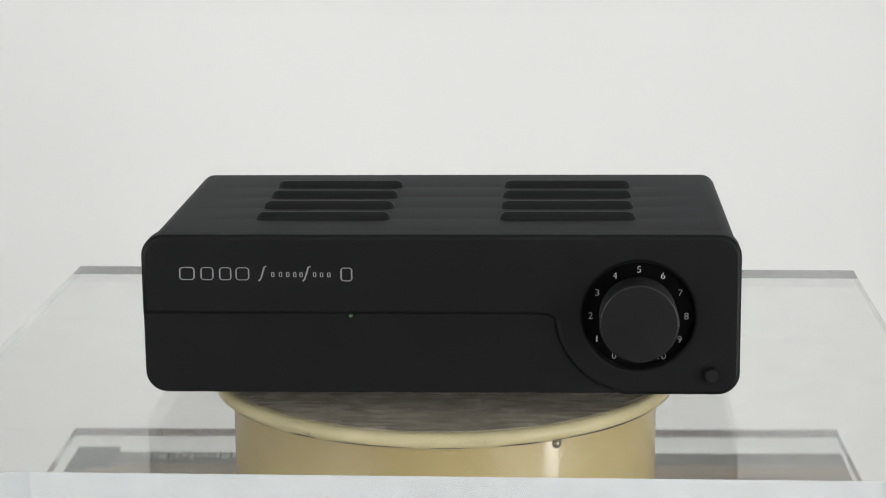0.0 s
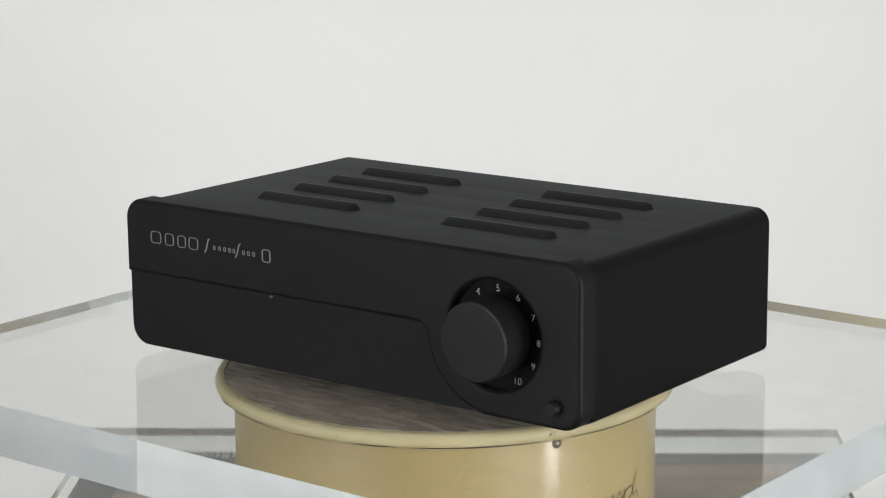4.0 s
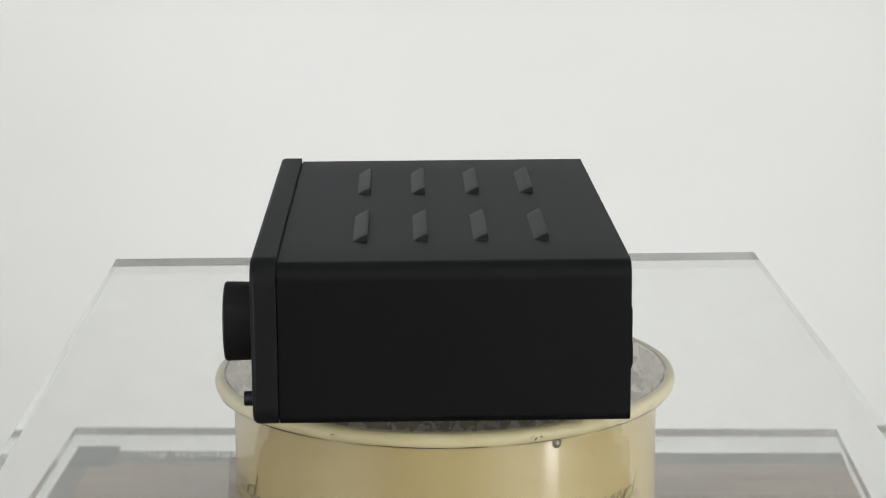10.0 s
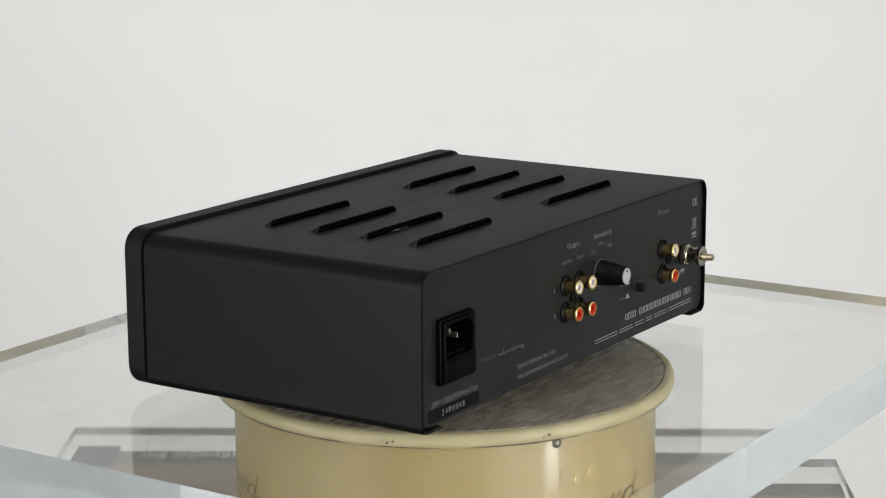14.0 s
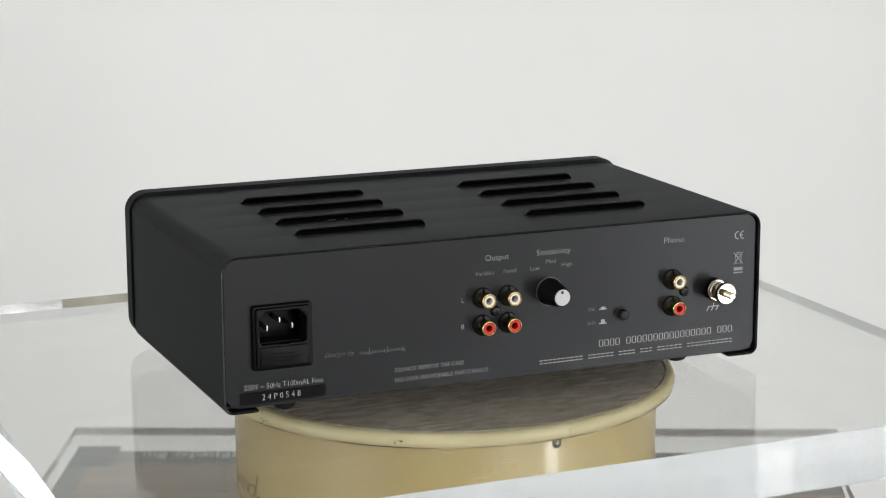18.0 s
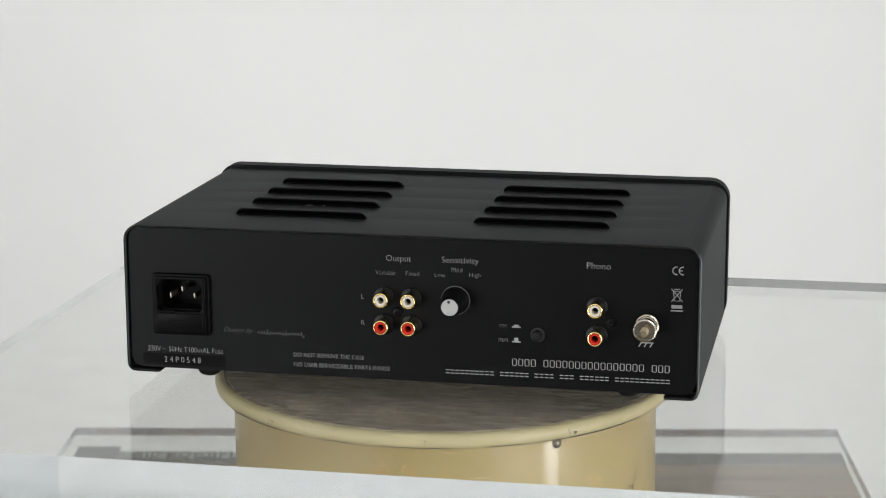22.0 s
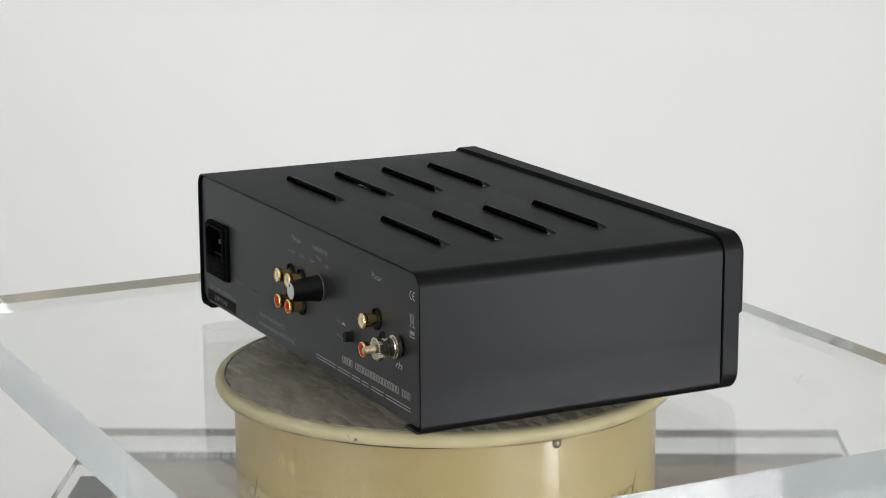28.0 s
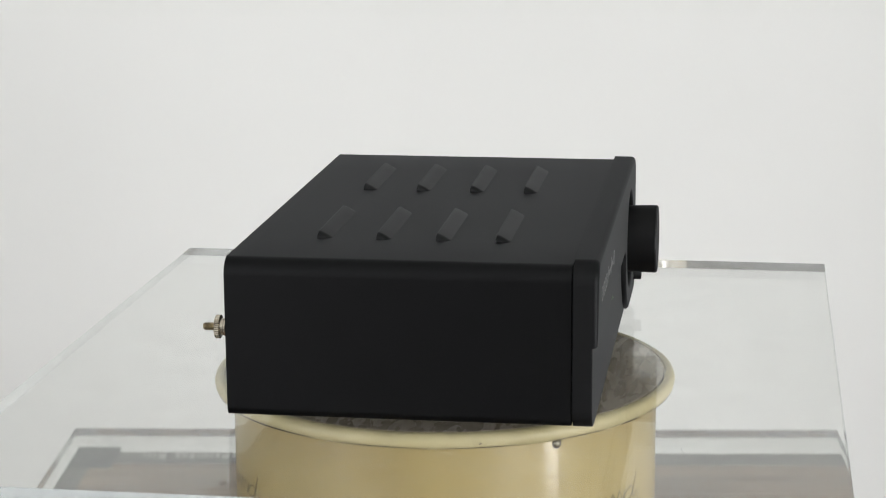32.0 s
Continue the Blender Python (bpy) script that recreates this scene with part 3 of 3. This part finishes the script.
def amplifier():
    amp = thing("amplifier", (0, 0, TOP), "matt black metal hi-fi preamplifier with a large front dial", "amplifier")
    dial = circle(CX + 0.4, CZ - 0.5, 29.5, 72)
    # case: lips below, sides, top with slots
    xs0, xs1, zb, zt, r, rl = -158.4, 164.8, 6.2, 91.2, 9.0, 5.0
    y0, y1 = REAR_OF_PANEL + 0.9, 92.8
    left = [(xs0 + 19, zb)] + [(xs0 + rl - rl * math.sin(radians(a)), zb + rl - rl * math.cos(radians(a))) for a in range(0, 91, 10)]
    left += [(xs0 + r - r * math.cos(radians(a)), zt - r + r * math.sin(radians(a))) for a in range(0, 91, 9)]
    right = [(xs0 + xs1 - x, z) for x, z in left]
    bm = bmesh.new()
    for side in (left, right):
        for (ax, az), (bx, bz) in zip(side, side[1:]):
            bm.faces.new([bm.verts.new(p) for p in ((ax, y0, az), (ax, y1, az), (bx, y1, bz), (bx, y0, bz))])
    lou_x = ((-103.8, -28.5), (34.4, 109.7))
    lou_y = [-43.6 + 32.45 * i for i in range(4)]
    gx = sorted({xs0 + r, xs1 - r, *[v for a, b in lou_x for v in (a + 3, b - 3)]})
    gy = sorted({y0, y1, *[v for y in lou_y for v in (y - 5.0, y - 0.3)]})
    for xa, xb in zip(gx, gx[1:]):
        for ya, yb in zip(gy, gy[1:]):
            hole = any(abs(xa - a - 3) < 0.1 for a, b in lou_x) and any(abs(ya - y + 5.0) < 0.1 for y in lou_y)
            if not hole:
                bm.faces.new([bm.verts.new(p) for p in ((xa, ya, zt), (xb, ya, zt), (xb, yb, zt), (xa, yb, zt))])
    bmesh.ops.remove_doubles(bm, verts=bm.verts, dist=0.01)
    case = part("case", mm(bm), M_CASE, amp, smooth=50)
    sol = case.modifiers.new("sheet", "SOLIDIFY")
    sol.thickness, sol.offset = 0.0014, -1
    lean(even_normals(case))
    lean(part("front_bulkhead", mm(plate(rrect(xs0 + 2.2, xs1 - 2.2, zb + 1.6, zt - 2.2, 7, 6), REAR_OF_PANEL - 1.5, REAR_OF_PANEL + 4.0)), M_INSIDE, amp))
    # bottom plate
    lean(part("bottom_plate", mm(solid_box(xs0 + 2, xs1 - 2, y0, BACK - 1.5, 9.0, 10.2)), M_BLACK, amp))
    cap = part("capacitor", mm(lathe([(0, 0), (2.0, 0), (2.35, 0.5), (2.35, 19.5), (2.0, 20), (0, 20)], 28)), M_COMPONENT, amp, "red component inside, seen through a slot", at=(0.0665, 0.0187, 0.0884))
    cap.rotation_euler = (0, math.pi / 2, 0)
    # the component's white glint, painted on as bands
    for a, b in ((7.6, 12.2), (0.6, 2.0)):
        part("glint_band", mm(lathe([(2.65, a), (2.78, a + 0.1), (2.78, b - 0.1), (2.65, b)], 28)), M_FRAME, cap, "white band painted in for the glint")
    part("stand", mm(solid_box(1.0, 78.0, -1.5, 1.5, 2.0, 18.0)), M_PLASTIC, cap)
    # louvre hoods
    hood = louvre_hood()
    for a, b in lou_x:
        for y in lou_y:
            lean(part("louvre", hood, None, amp, at=((a + b) / 2 * MM, y * MM, (zt - (a + b) / 2 * math.sin(LEAN)) * MM)))
    # front
    lean(even_normals(part("front_fascia", mm(plate(fascia_outline(), FRONT, REAR_OF_PANEL, 2.9, [dial], 6)), M_BLACK, amp, "raised black fascia that swings round the dial")))
    lean(even_normals(part("lower_panel", mm(plate(lower_outline(), LOWER, REAR_OF_PANEL, 0.6)), M_BLACK, amp)))
    part("volume_dial", mm(plate(circle(CX, CZ, 31.5, 64), -98.2, -94.5)), M_DIAL, amp, "black dial with white numerals")
    knob = even_normals(part("volume_knob", mm(lathe([(0, -97.5), (20.4, -97.5), (20.9, -97.8), (21.4, -119.2), (21.1, -119.6), (0, -119.6)], 96, "y", CX, CZ)), M_KNOB, amp, smooth=60))
    even_normals(part("face", mm(lathe([(0, -119.5), (20.3, -119.5), (20.3, -120.2), (0, -120.2)], 96, "y", CX, CZ)), M_KNOB, knob))
    # thin ring added for the highlight along the knob's edge
    part("turned_edge", mm(lathe([(20.3, -120.25), (20.55, -120.2), (21.0, -119.8), (21.05, -119.55), (20.3, -119.5)], 96, "y", CX, CZ, closed=True)), M_EDGE_SHINE, knob, "turned edge with a highlight put in by extra gloss")
    for i in range(11):
        a = radians(150 - 30 * i)
        cx, cz = CX + 0.3 - 25.9 * math.sin(a), CZ - 0.8 + 25.9 * math.cos(a)
        w = 2.2 if i not in (1, 10) else (0.8 if i == 1 else 4.2)
        part("numeral", text_mesh(str(i), cx - w / 2, cx + w / 2, cz, -98.3, -1, 3.5, material=M_NUMBER), None, amp)
    part("power_button", mm(lathe([(0, -100), (3.9, -100), (3.9, -107.6), (3.5, -108.1), (0, -108.2)], 32, "y", 150.2, 17.6)), M_KNOB, amp)
    part("button_collar", mm(lathe([(4.2, -102.5), (4.2, -103.3), (5.4, -103.3), (5.6, -102.5)], 32, "y", 150.2, 17.6)), M_BLACK, amp)
    part("indicator_lamp", mm(lathe([(0, -99.5), (1.1, -99.5), (1.1, -101.6), (0.8, -102.4), (0, -102.8)], 20, "y", -45.6, 48.3)), M_GREEN, amp, "small green indicator lamp")
    # back
    cut = rrect(118.5, 145.5, 43.0, 61.9, 1.0, 2)
    lean(even_normals(part("back_panel", mm(plate(rrect(xs0 + 1.8, xs1 - 1.8, 8.6, zt - 1.8, 7.4, 8), BACK, BACK - 1.6, 0.2, [cut])), M_PANEL, amp)))
    for x in (-117.8, 123.8):
        for y in (69.0, -70.0):
            part("foot", mm(lathe([(0, 0), (3.2, 0), (5.0, 0.7), (6.3, 2.0), (7.0, 4.0), (7.2, 6.5), (7.2, 9.2), (0, 9.2)], 32)), M_RUBBER, amp, at=(x * MM, y * MM, 0.0003))
    return amp


def louvre_hood():
    """A pressed hood with sloped ends, open to the rear (+y); the origin is in the middle of the opening's lower edge."""
    bm = bmesh.new()
    half, width, h, tip, skin = 38.2, 7.6, 3.8, 4.6, 1.0
    nose = [half - tip + tip * math.sin(math.pi / 2 * i / 9) for i in range(10)]
    xs = [-x for x in reversed(nose)] + [-20.0, 0.0, 20.0] + nose
    nv = 10

    def shell(inner):
        rows = []
        for x in xs:
            d = max(0.0, 1 - (half - abs(x)) / tip)
            rise = math.sqrt(max(0.0, 1 - d * d))
            reach = width * (0.34 + 0.66 * rise)
            row = []
            for k in range(nv + 1):
                v = k / nv
                z = 0.03 + h * rise * math.sin(v * 1.2) / math.sin(1.2)
                y = -reach * (1 - v)
                if inner:
                    y, z = min(0.0, y + skin * (1 - v)), max(-0.9, z - skin)
                row.append(bm.verts.new((x, y, z)))
            rows.append(row)
        for a, b in zip(rows, rows[1:]):
            for k in range(nv):
                bm.faces.new((a[k], b[k], b[k + 1], a[k + 1]))
        return rows

    outer, inner = shell(False), shell(True)
    # rounded lip along the opening
    lip = [bm.verts.new((o[-1].co.x, 0.3, (o[-1].co.z + i[-1].co.z) / 2)) for o, i in zip(outer, inner)]
    for n in range(len(xs) - 1):
        bm.faces.new((outer[n][-1], outer[n + 1][-1], lip[n + 1], lip[n]))
        bm.faces.new((lip[n], lip[n + 1], inner[n + 1][-1], inner[n][-1]))
    return mesh_of(mm(bm), "louvre", M_LOUVRE, 75)


amp = amplifier()

def letter_blocks(x0, x1, z0, z1, count, gaps, y, facing, thin=0.45, fill=0.72):
    """Lettering that is not spelt out: a plain outlined block a letter, with thick uprights and thin ends."""
    step = (x1 - x0) / count
    bm = bmesh.new()
    for i in range(count):
        if i in gaps:
            continue
        mid, half = x0 + step * (i + 0.5), abs(step) * fill / 2
        outer = rrect(mid - half, mid + half, z0, z1, 0.55 * min(half, (z1 - z0) / 2), 4)
        inner = rrect(mid - half + thin, mid + half - thin, z0 + 0.6 * thin, z1 - 0.6 * thin, 0.4 * (half - thin), 4)
        rings = [[bm.verts.new((x, y + facing * d, z)) for x, z in loop] for d in (0.0, 0.12) for loop in (outer, inner)]
        n = len(outer)
        for p, q in ((2, 3), (0, 2), (1, 3)):
            for k in range(n):
                bm.faces.new((rings[p][k], rings[p][(k + 1) % n], rings[q][(k + 1) % n], rings[q][k]))
    return mm(bm)


def front_lettering(amp):
    y = FRONT
    for x, w in ((-134.6, 4.3), (-123.6, 3.6), (-113.6, 3.4), (-104.2, 3.8)):
        part("lettering", letter_blocks(x - w, x + w, 68.2, 75.4, 1, (), y, -1, 0.75, 1.0), M_LOGO, amp, "silver-grey maker's mark")
    for x in (-87.6, -83.4, -79.4, -75.6, -72.2, -64.8, -61.0, -57.0):
        part("lettering", letter_blocks(x - 0.9, x + 0.9, 70.2, 72.8, 1, (), y, -1, 0.5, 1.0), M_LOGO, amp)
    bm = bmesh.new()
    for x in (-93.4, -69.4):
        stroke(bm, [(x - 1.9, 67.9), (x - 0.9, 69.0), (x + 0.2, 72.2), (x + 1.2, 75.6), (x + 2.4, 76.2)], 0.85, y, -0.12)
    part("lettering", mm(bm), M_LOGO, amp)
    part("lettering", letter_blocks(-50.8, -44.2, 68.0, 75.6, 1, (), y, -1, 0.85, 1.0), M_LOGO, amp)


def back_lettering(amp):
    y = BACK
    for words, x0, x1, z, h in (("Output", 13.8, -0.2, 77.3, 4.3), ("Variable", 19.9, 8.7, 69.5, 2.4), ("Fixed", 2.8, -4.7, 69.6, 2.4),
                                ("Sensitivity", -17.3, -37.8, 77.5, 4.3), ("Low", -13.4, -19.1, 69.4, 2.4), ("Med", -22.8, -28.7, 72.6, 2.4),
                                ("High", -32.5, -39.0, 69.7, 2.9), ("Phono", -97.0, -109.9, 77.8, 3.4), ("L", 28.0, 26.6, 55.6, 2.7), ("R", 28.2, 26.3, 40.5, 2.7),
                                ("mc", -49.4, -53.6, 42.4, 1.8), ("mm", -48.9, -53.8, 34.3, 1.8), ("230V ~ 50Hz T100mAL Fuse", 152.9, 108.6, 20.3, 2.9),
                                ("DO NOT REMOVE THE CASE", 67.4, 26.9, 20.5, 2.3), ("NO USER SERVICEABLE PARTS INSIDE", 67.4, 12.3, 14.9, 2.3)):
        small = words in ("mc", "mm", "Variable", "Fixed", "Low", "Med", "High")
        part("lettering", text_mesh(words, x0, x1, z, y, 1, h, material=M_DIM if small else M_PRINT), None, amp)
    part("lettering", text_mesh("Design by", 107.8, 90.5, 32.8, y, 1, 3.4, shear=0.45, material=M_SCRIPT), None, amp)
    bm = bmesh.new()
    wave = []
    for i in range(120):
        u = i / 119
        tall = max(0.0, math.cos(2 * math.pi * (u * 2.6 + 0.42))) ** 6
        wave.append((88.0 - 26.5 * u - 0.35 * math.cos(u * 94), 32.4 + (0.7 + 1.5 * tall) * math.sin(u * 94)))
    stroke(bm, wave, 0.24, y, 0.12)
    part("lettering", mm(bm), M_SCRIPT, amp, "faint script signature")
    part("lettering", letter_blocks(-55.8, -142.7, 20.1, 24.1, 25, (4, 21), y, 1, 0.42, 0.76), M_PRINT, amp, "maker's name")
    rects = []
    step = (142.8 - 18.8) / 45
    for i in range(45):
        if i in (10, 17, 22, 26, 33):
            continue
        a = -18.8 - step * (i + 0.12)
        b = -18.8 - step * (i + 0.88)
        rects += [(b, a, 14.0, 14.5), (b, a, 15.7, 16.2)]
    part("lettering", bars(rects, y, 0.12), M_PRINT, amp, "address line")
    # conformity mark, crossed-out bin, earth sign, switch signs
    bm = bmesh.new()
    for cx in (-145.2, -148.6):
        stroke(bm, [(cx - 2.1 * math.cos(radians(a)), 76.8 + 2.1 * math.sin(radians(a))) for a in range(80, 281, 20)], 0.5, y, 0.12)
    stroke(bm, [(-146.6, 76.8), (-148.4, 76.8)], 0.5, y, 0.12)
    part("conformity_mark", mm(bm), M_PRINT, amp)
    bm = bmesh.new()
    for line in ([(-142.6, 66.8), (-148.6, 59.8)], [(-148.6, 66.8), (-142.6, 59.8)], [(-143.6, 65.6), (-144.2, 60.2), (-147.0, 60.2), (-147.6, 65.6), (-143.6, 65.6)],
                 [(-144.0, 66.6), (-147.2, 66.6)], [(-142.7, 57.6), (-148.5, 57.6)], [(-142.7, 57.0), (-148.5, 57.0)], [(-142.7, 56.4), (-148.5, 56.4)], [(-142.4, 54.8), (-148.8, 54.8)]):
        stroke(bm, line, 0.42 if line[0][1] > 56 and line[0][1] != line[-1][1] or line[0][1] > 58 else 0.7, y, 0.12)
    part("bin_mark", mm(bm), M_DIM, amp)
    bm = bmesh.new()
    for line in ([(-129.8, 38.2), (-129.8, 36.4)], [(-126.4, 36.4), (-133.4, 36.4)], [(-126.9, 36.4), (-125.4, 34.0)], [(-129.8, 36.4), (-128.4, 34.0)], [(-132.9, 36.4), (-131.4, 34.0)]):
        stroke(bm, line, 0.55, y, 0.12)
    part("earth_mark", mm(bm), M_PRINT, amp)
    part("switch_mark", bars([(-60.9, -56.1, 41.6, 42.3), (-59.9, -57.2, 42.3, 43.2)], y), M_PRINT, amp)
    part("switch_mark", bars([(-60.9, -56.1, 33.3, 34.0), (-59.6, -57.4, 34.0, 35.9)], y), M_PRINT, amp)
    lab = part("serial_label", mm(plate(rrect(107.3, 155.8, 11.0, 17.7, 0.4, 2), y + 0.15, y)), M_LABEL, amp, "black serial label with pale characters")
    part("lettering", text_mesh("2 4 P 0 5 4 8", 143.2, 121.8, 14.3, y + 0.16, 1, 3.2, material=M_SERIAL), None, lab)


def power_inlet(amp):
    y = BACK
    opening = [(120.6, 43.4), (143.4, 43.4), (145.0, 45.0), (145.0, 57.2), (140.6, 61.4), (123.4, 61.4), (119.0, 57.2), (119.0, 45.0)]
    body = part("power_inlet", mm(plate(rrect(115.2, 148.2, 29.4, 64.4, 1.5, 4), y + 2.6, y - 0.3, 0.6, [opening])), M_INLET, amp, "black mains inlet with a fuse drawer")
    part("shroud", mm(plate(rrect(116.8, 146.8, 30.6, 63.2, 1.2, 4), y + 4.4, y + 2.5, 0.5, [opening])), M_INLET, body)
    cup = bmesh.new()
    rings = [[cup.verts.new((x, yy, z)) for x, z in opening] for yy in (y - 0.2, y - 13.0)]
    for i in range(len(opening)):
        k = (i + 1) % len(opening)
        cup.faces.new((rings[0][i], rings[0][k], rings[1][k], rings[1][i]))
    cup.faces.new(rings[1])
    part("socket_cup", mm(cup), M_INLET, body, smooth=0)
    pin = mesh_of(mm(solid_box(-0.5, 0.5, 0, 11.0, -1.5, 1.5, 0.2)), "pin", M_STEEL)
    for x, z in ((138.9, 51.0), (132.0, 54.9), (124.9, 51.3)):
        part("pin", pin, None, body, at=(x * MM, (y - 12.8) * MM, z * MM))
    for x in (124.6, 139.4):
        part("tab", mm(solid_box(x - 4.2, x + 4.2, y + 3.4, y + 4.9, 42.4, 43.8, 0.2, 1)), M_INLET, body)
    drawer = part("fuse_drawer", mm(plate(rrect(118.4, 145.2, 31.4, 42.3, 0.8, 3), y + 5.0, y + 4.2, 0.4)), M_INLET, body)
    bm = bmesh.new()
    for line in ([(142.0, 36.6), (122.0, 36.6)], [(138.0, 38.6), (127.0, 38.6)], [(138.0, 34.6), (127.0, 34.6)], [(138.0, 38.8), (138.0, 34.4)], [(127.0, 38.8), (127.0, 34.4)]):
        stroke(bm, line, 0.4, y + 5.0, 0.1)
    part("fuse_mark", mm(bm), M_SHADE, drawer)


def sockets(amp):
    y = BACK
    collar = mesh_of(mm(lathe([(0, 0), (5.9, 0), (5.9, 0.9), (5.4, 1.3), (0, 1.3)], 40, "y")), "collar", M_PLASTIC)
    barrel = mesh_of(mm(lathe([(3.75, 1.2), (3.75, 6.6), (4.0, 6.8), (4.2, 7.2), (4.25, 8.6), (4.15, 9.1), (3.9, 9.4), (3.6, 9.5), (3.4, 9.4), (3.3, 9.0), (3.25, 1.2)], 40, "y")), "barrel", M_GOLD)
    cores = {c: mesh_of(mm(lathe([(3.25, 1.5), (3.25, 8.8), (3.05, 9.0), (2.0, 9.0), (1.85, 8.7), (1.8, 3.0), (0, 3.0)], 32, "y")), "insulator", m) for c, m in (("red", M_RED), ("white", M_WHITE))}
    # black disc that puts the shade of the hole into colour
    hole_shade = mesh_of(mm(lathe([(0, 3.05), (1.75, 3.05), (1.75, 3.2), (0, 3.2)], 20, "y")), "hole_shade", M_DIAL)
    tongue = mesh_of(mm(solid_box(-0.5, 0.5, 1.3, 2.6, 4.0, 5.7, 0.15)), "tongue", M_PLASTIC)
    for x, z, c in ((15.3, 55.7, "white"), (0.0, 55.6, "white"), (15.4, 40.4, "red"), (0.0, 40.4, "red"), (-102.6, 54.9, "white"), (-102.7, 39.4, "red")):
        s = part("phono_socket", barrel, None, amp, "gold-plated socket with a " + c + " insulator", at=(x * MM, y * MM, z * MM))
        part("collar", collar, None, s)
        part("insulator", cores[c], None, s, c + " insulator")
        part("hole_shade", hole_shade, None, s)
        part("tongue", tongue, None, s)
    for x, z in ((7.7, 47.6), (-110.2, 47.1)):
        sc = part("screw", mm(lathe([(0, 0), (2.9, 0), (2.9, 0.7), (2.2, 1.6), (0.9, 1.8), (0.8, 1.0), (0, 1.0)], 24, "y")), M_PLASTIC, amp, at=(x * MM, y * MM, z * MM))


def back_controls(amp):
    y = BACK
    k = part("sensitivity_knob", mm(lathe([(0, 0.3), (7.6, 0.3), (7.8, 0.6), (7.7, 1.4), (7.2, 2.0), (6.6, 9.0), (5.2, 16.4), (4.9, 17.0), (0, 17.0)], 56, "y")), M_PLASTIC, amp,
             "tapered black knob with a pale cap", at=(-24.9 * MM, y * MM, 55.5 * MM))
    part("skirt", mm(lathe([(7.75, 0.1), (8.1, 0.1), (8.1, 0.7), (7.75, 0.7)], 56, "y", closed=True)), M_SCRIPT, k)
    part("cap", mm(lathe([(0, 16.9), (4.6, 16.9), (4.6, 17.2), (4.3, 17.5), (0, 17.5)], 48, "y")), M_CAP, k, "pale grey cap with a dark dot")
    part("pointer_dot", mm(lathe([(0, 17.45), (0.8, 17.45), (0.8, 17.65), (0, 17.65)], 16, "y", 0.3, 3.1)), M_INSIDE, k)
    b = part("push_button", mm(lathe([(0, 0), (2.9, 0), (2.9, 4.4), (2.6, 5.0), (2.0, 5.2), (0, 5.2)], 28, "y")), M_KNOB, amp, at=(-70.3 * MM, y * MM, 38.0 * MM))
    part("button_hole", mm(lathe([(2.95, 0.05), (4.0, 0.05), (3.7, 0.35), (2.95, 0.35)], 28, "y")), M_INSIDE, b)
    thread = [(0, 14.0)] + [(2.2 if i % 2 else 1.85, 14.0 + 0.4 * i) for i in range(17)] + [(1.6, 20.9), (0, 20.9)]
    g = part("earth_terminal", mm(lathe(thread, 24, "y")), M_BRASS, amp, "knurled nickel earth terminal with a threaded brass stud", at=(-130.1 * MM, y * MM, 46.6 * MM), smooth=20)
    part("waist", mm(lathe([(0, 3.8), (5.3, 3.8), (5.3, 4.6), (4.9, 5.0), (4.9, 7.2), (4.3, 7.5), (4.3, 8.0), (5.1, 8.3), (5.1, 9.0), (4.6, 9.4), (4.6, 11.4), (0, 11.4)], 40, "y")), M_NICKEL, g)
    for ya, yb, r in ((1.0, 3.9, 6.5), (11.2, 14.2, 6.4)):
        bm = bmesh.new()
        n = 72
        rings = []
        for yy, rr in ((ya, r - 0.6), (ya + 0.3, r), (yb - 0.3, r), (yb, r - 0.7)):
            rings.append([bm.verts.new(((rr - (0.35 if i % 2 else 0)) * math.cos(2 * math.pi * i / n), yy, (rr - (0.35 if i % 2 else 0)) * math.sin(2 * math.pi * i / n))) for i in range(n)])
        for r0, r1 in zip(rings, rings[1:]):
            for i in range(n):
                bm.faces.new((r0[i], r0[(i + 1) % n], r1[(i + 1) % n], r1[i]))
        bm.faces.new(rings[0])
        bm.faces.new(rings[-1])
        part("knurled_nut", mm(bm), M_NICKEL, g, smooth=20)
    part("washer", mm(lathe([(0, 0), (5.6, 0), (5.6, 1.0), (0, 1.0)], 36, "y")), M_PLASTIC, g)


front_lettering(amp)
back_lettering(amp)
power_inlet(amp)
sockets(amp)
back_controls(amp)


# ---- turning ----
def motions():
    """Sheet, platter and amplifier turn together, clockwise seen from above."""
    rows = []
    for i in range(33):
        u = (i - 16) / 16
        rows.append((float(i), -(3.1596 + 8.60264 * i + 0.65946 * (u * u - 1) + 0.69323 * (u ** 3 - u))))
    for ob, z in ((amp, TOP), (upper_sheet, TOP), (platter, DRUM1)):
        walk(ob, [(t, pose(0, 0, z, 0, 0, a)) for t, a in rows])


motions()
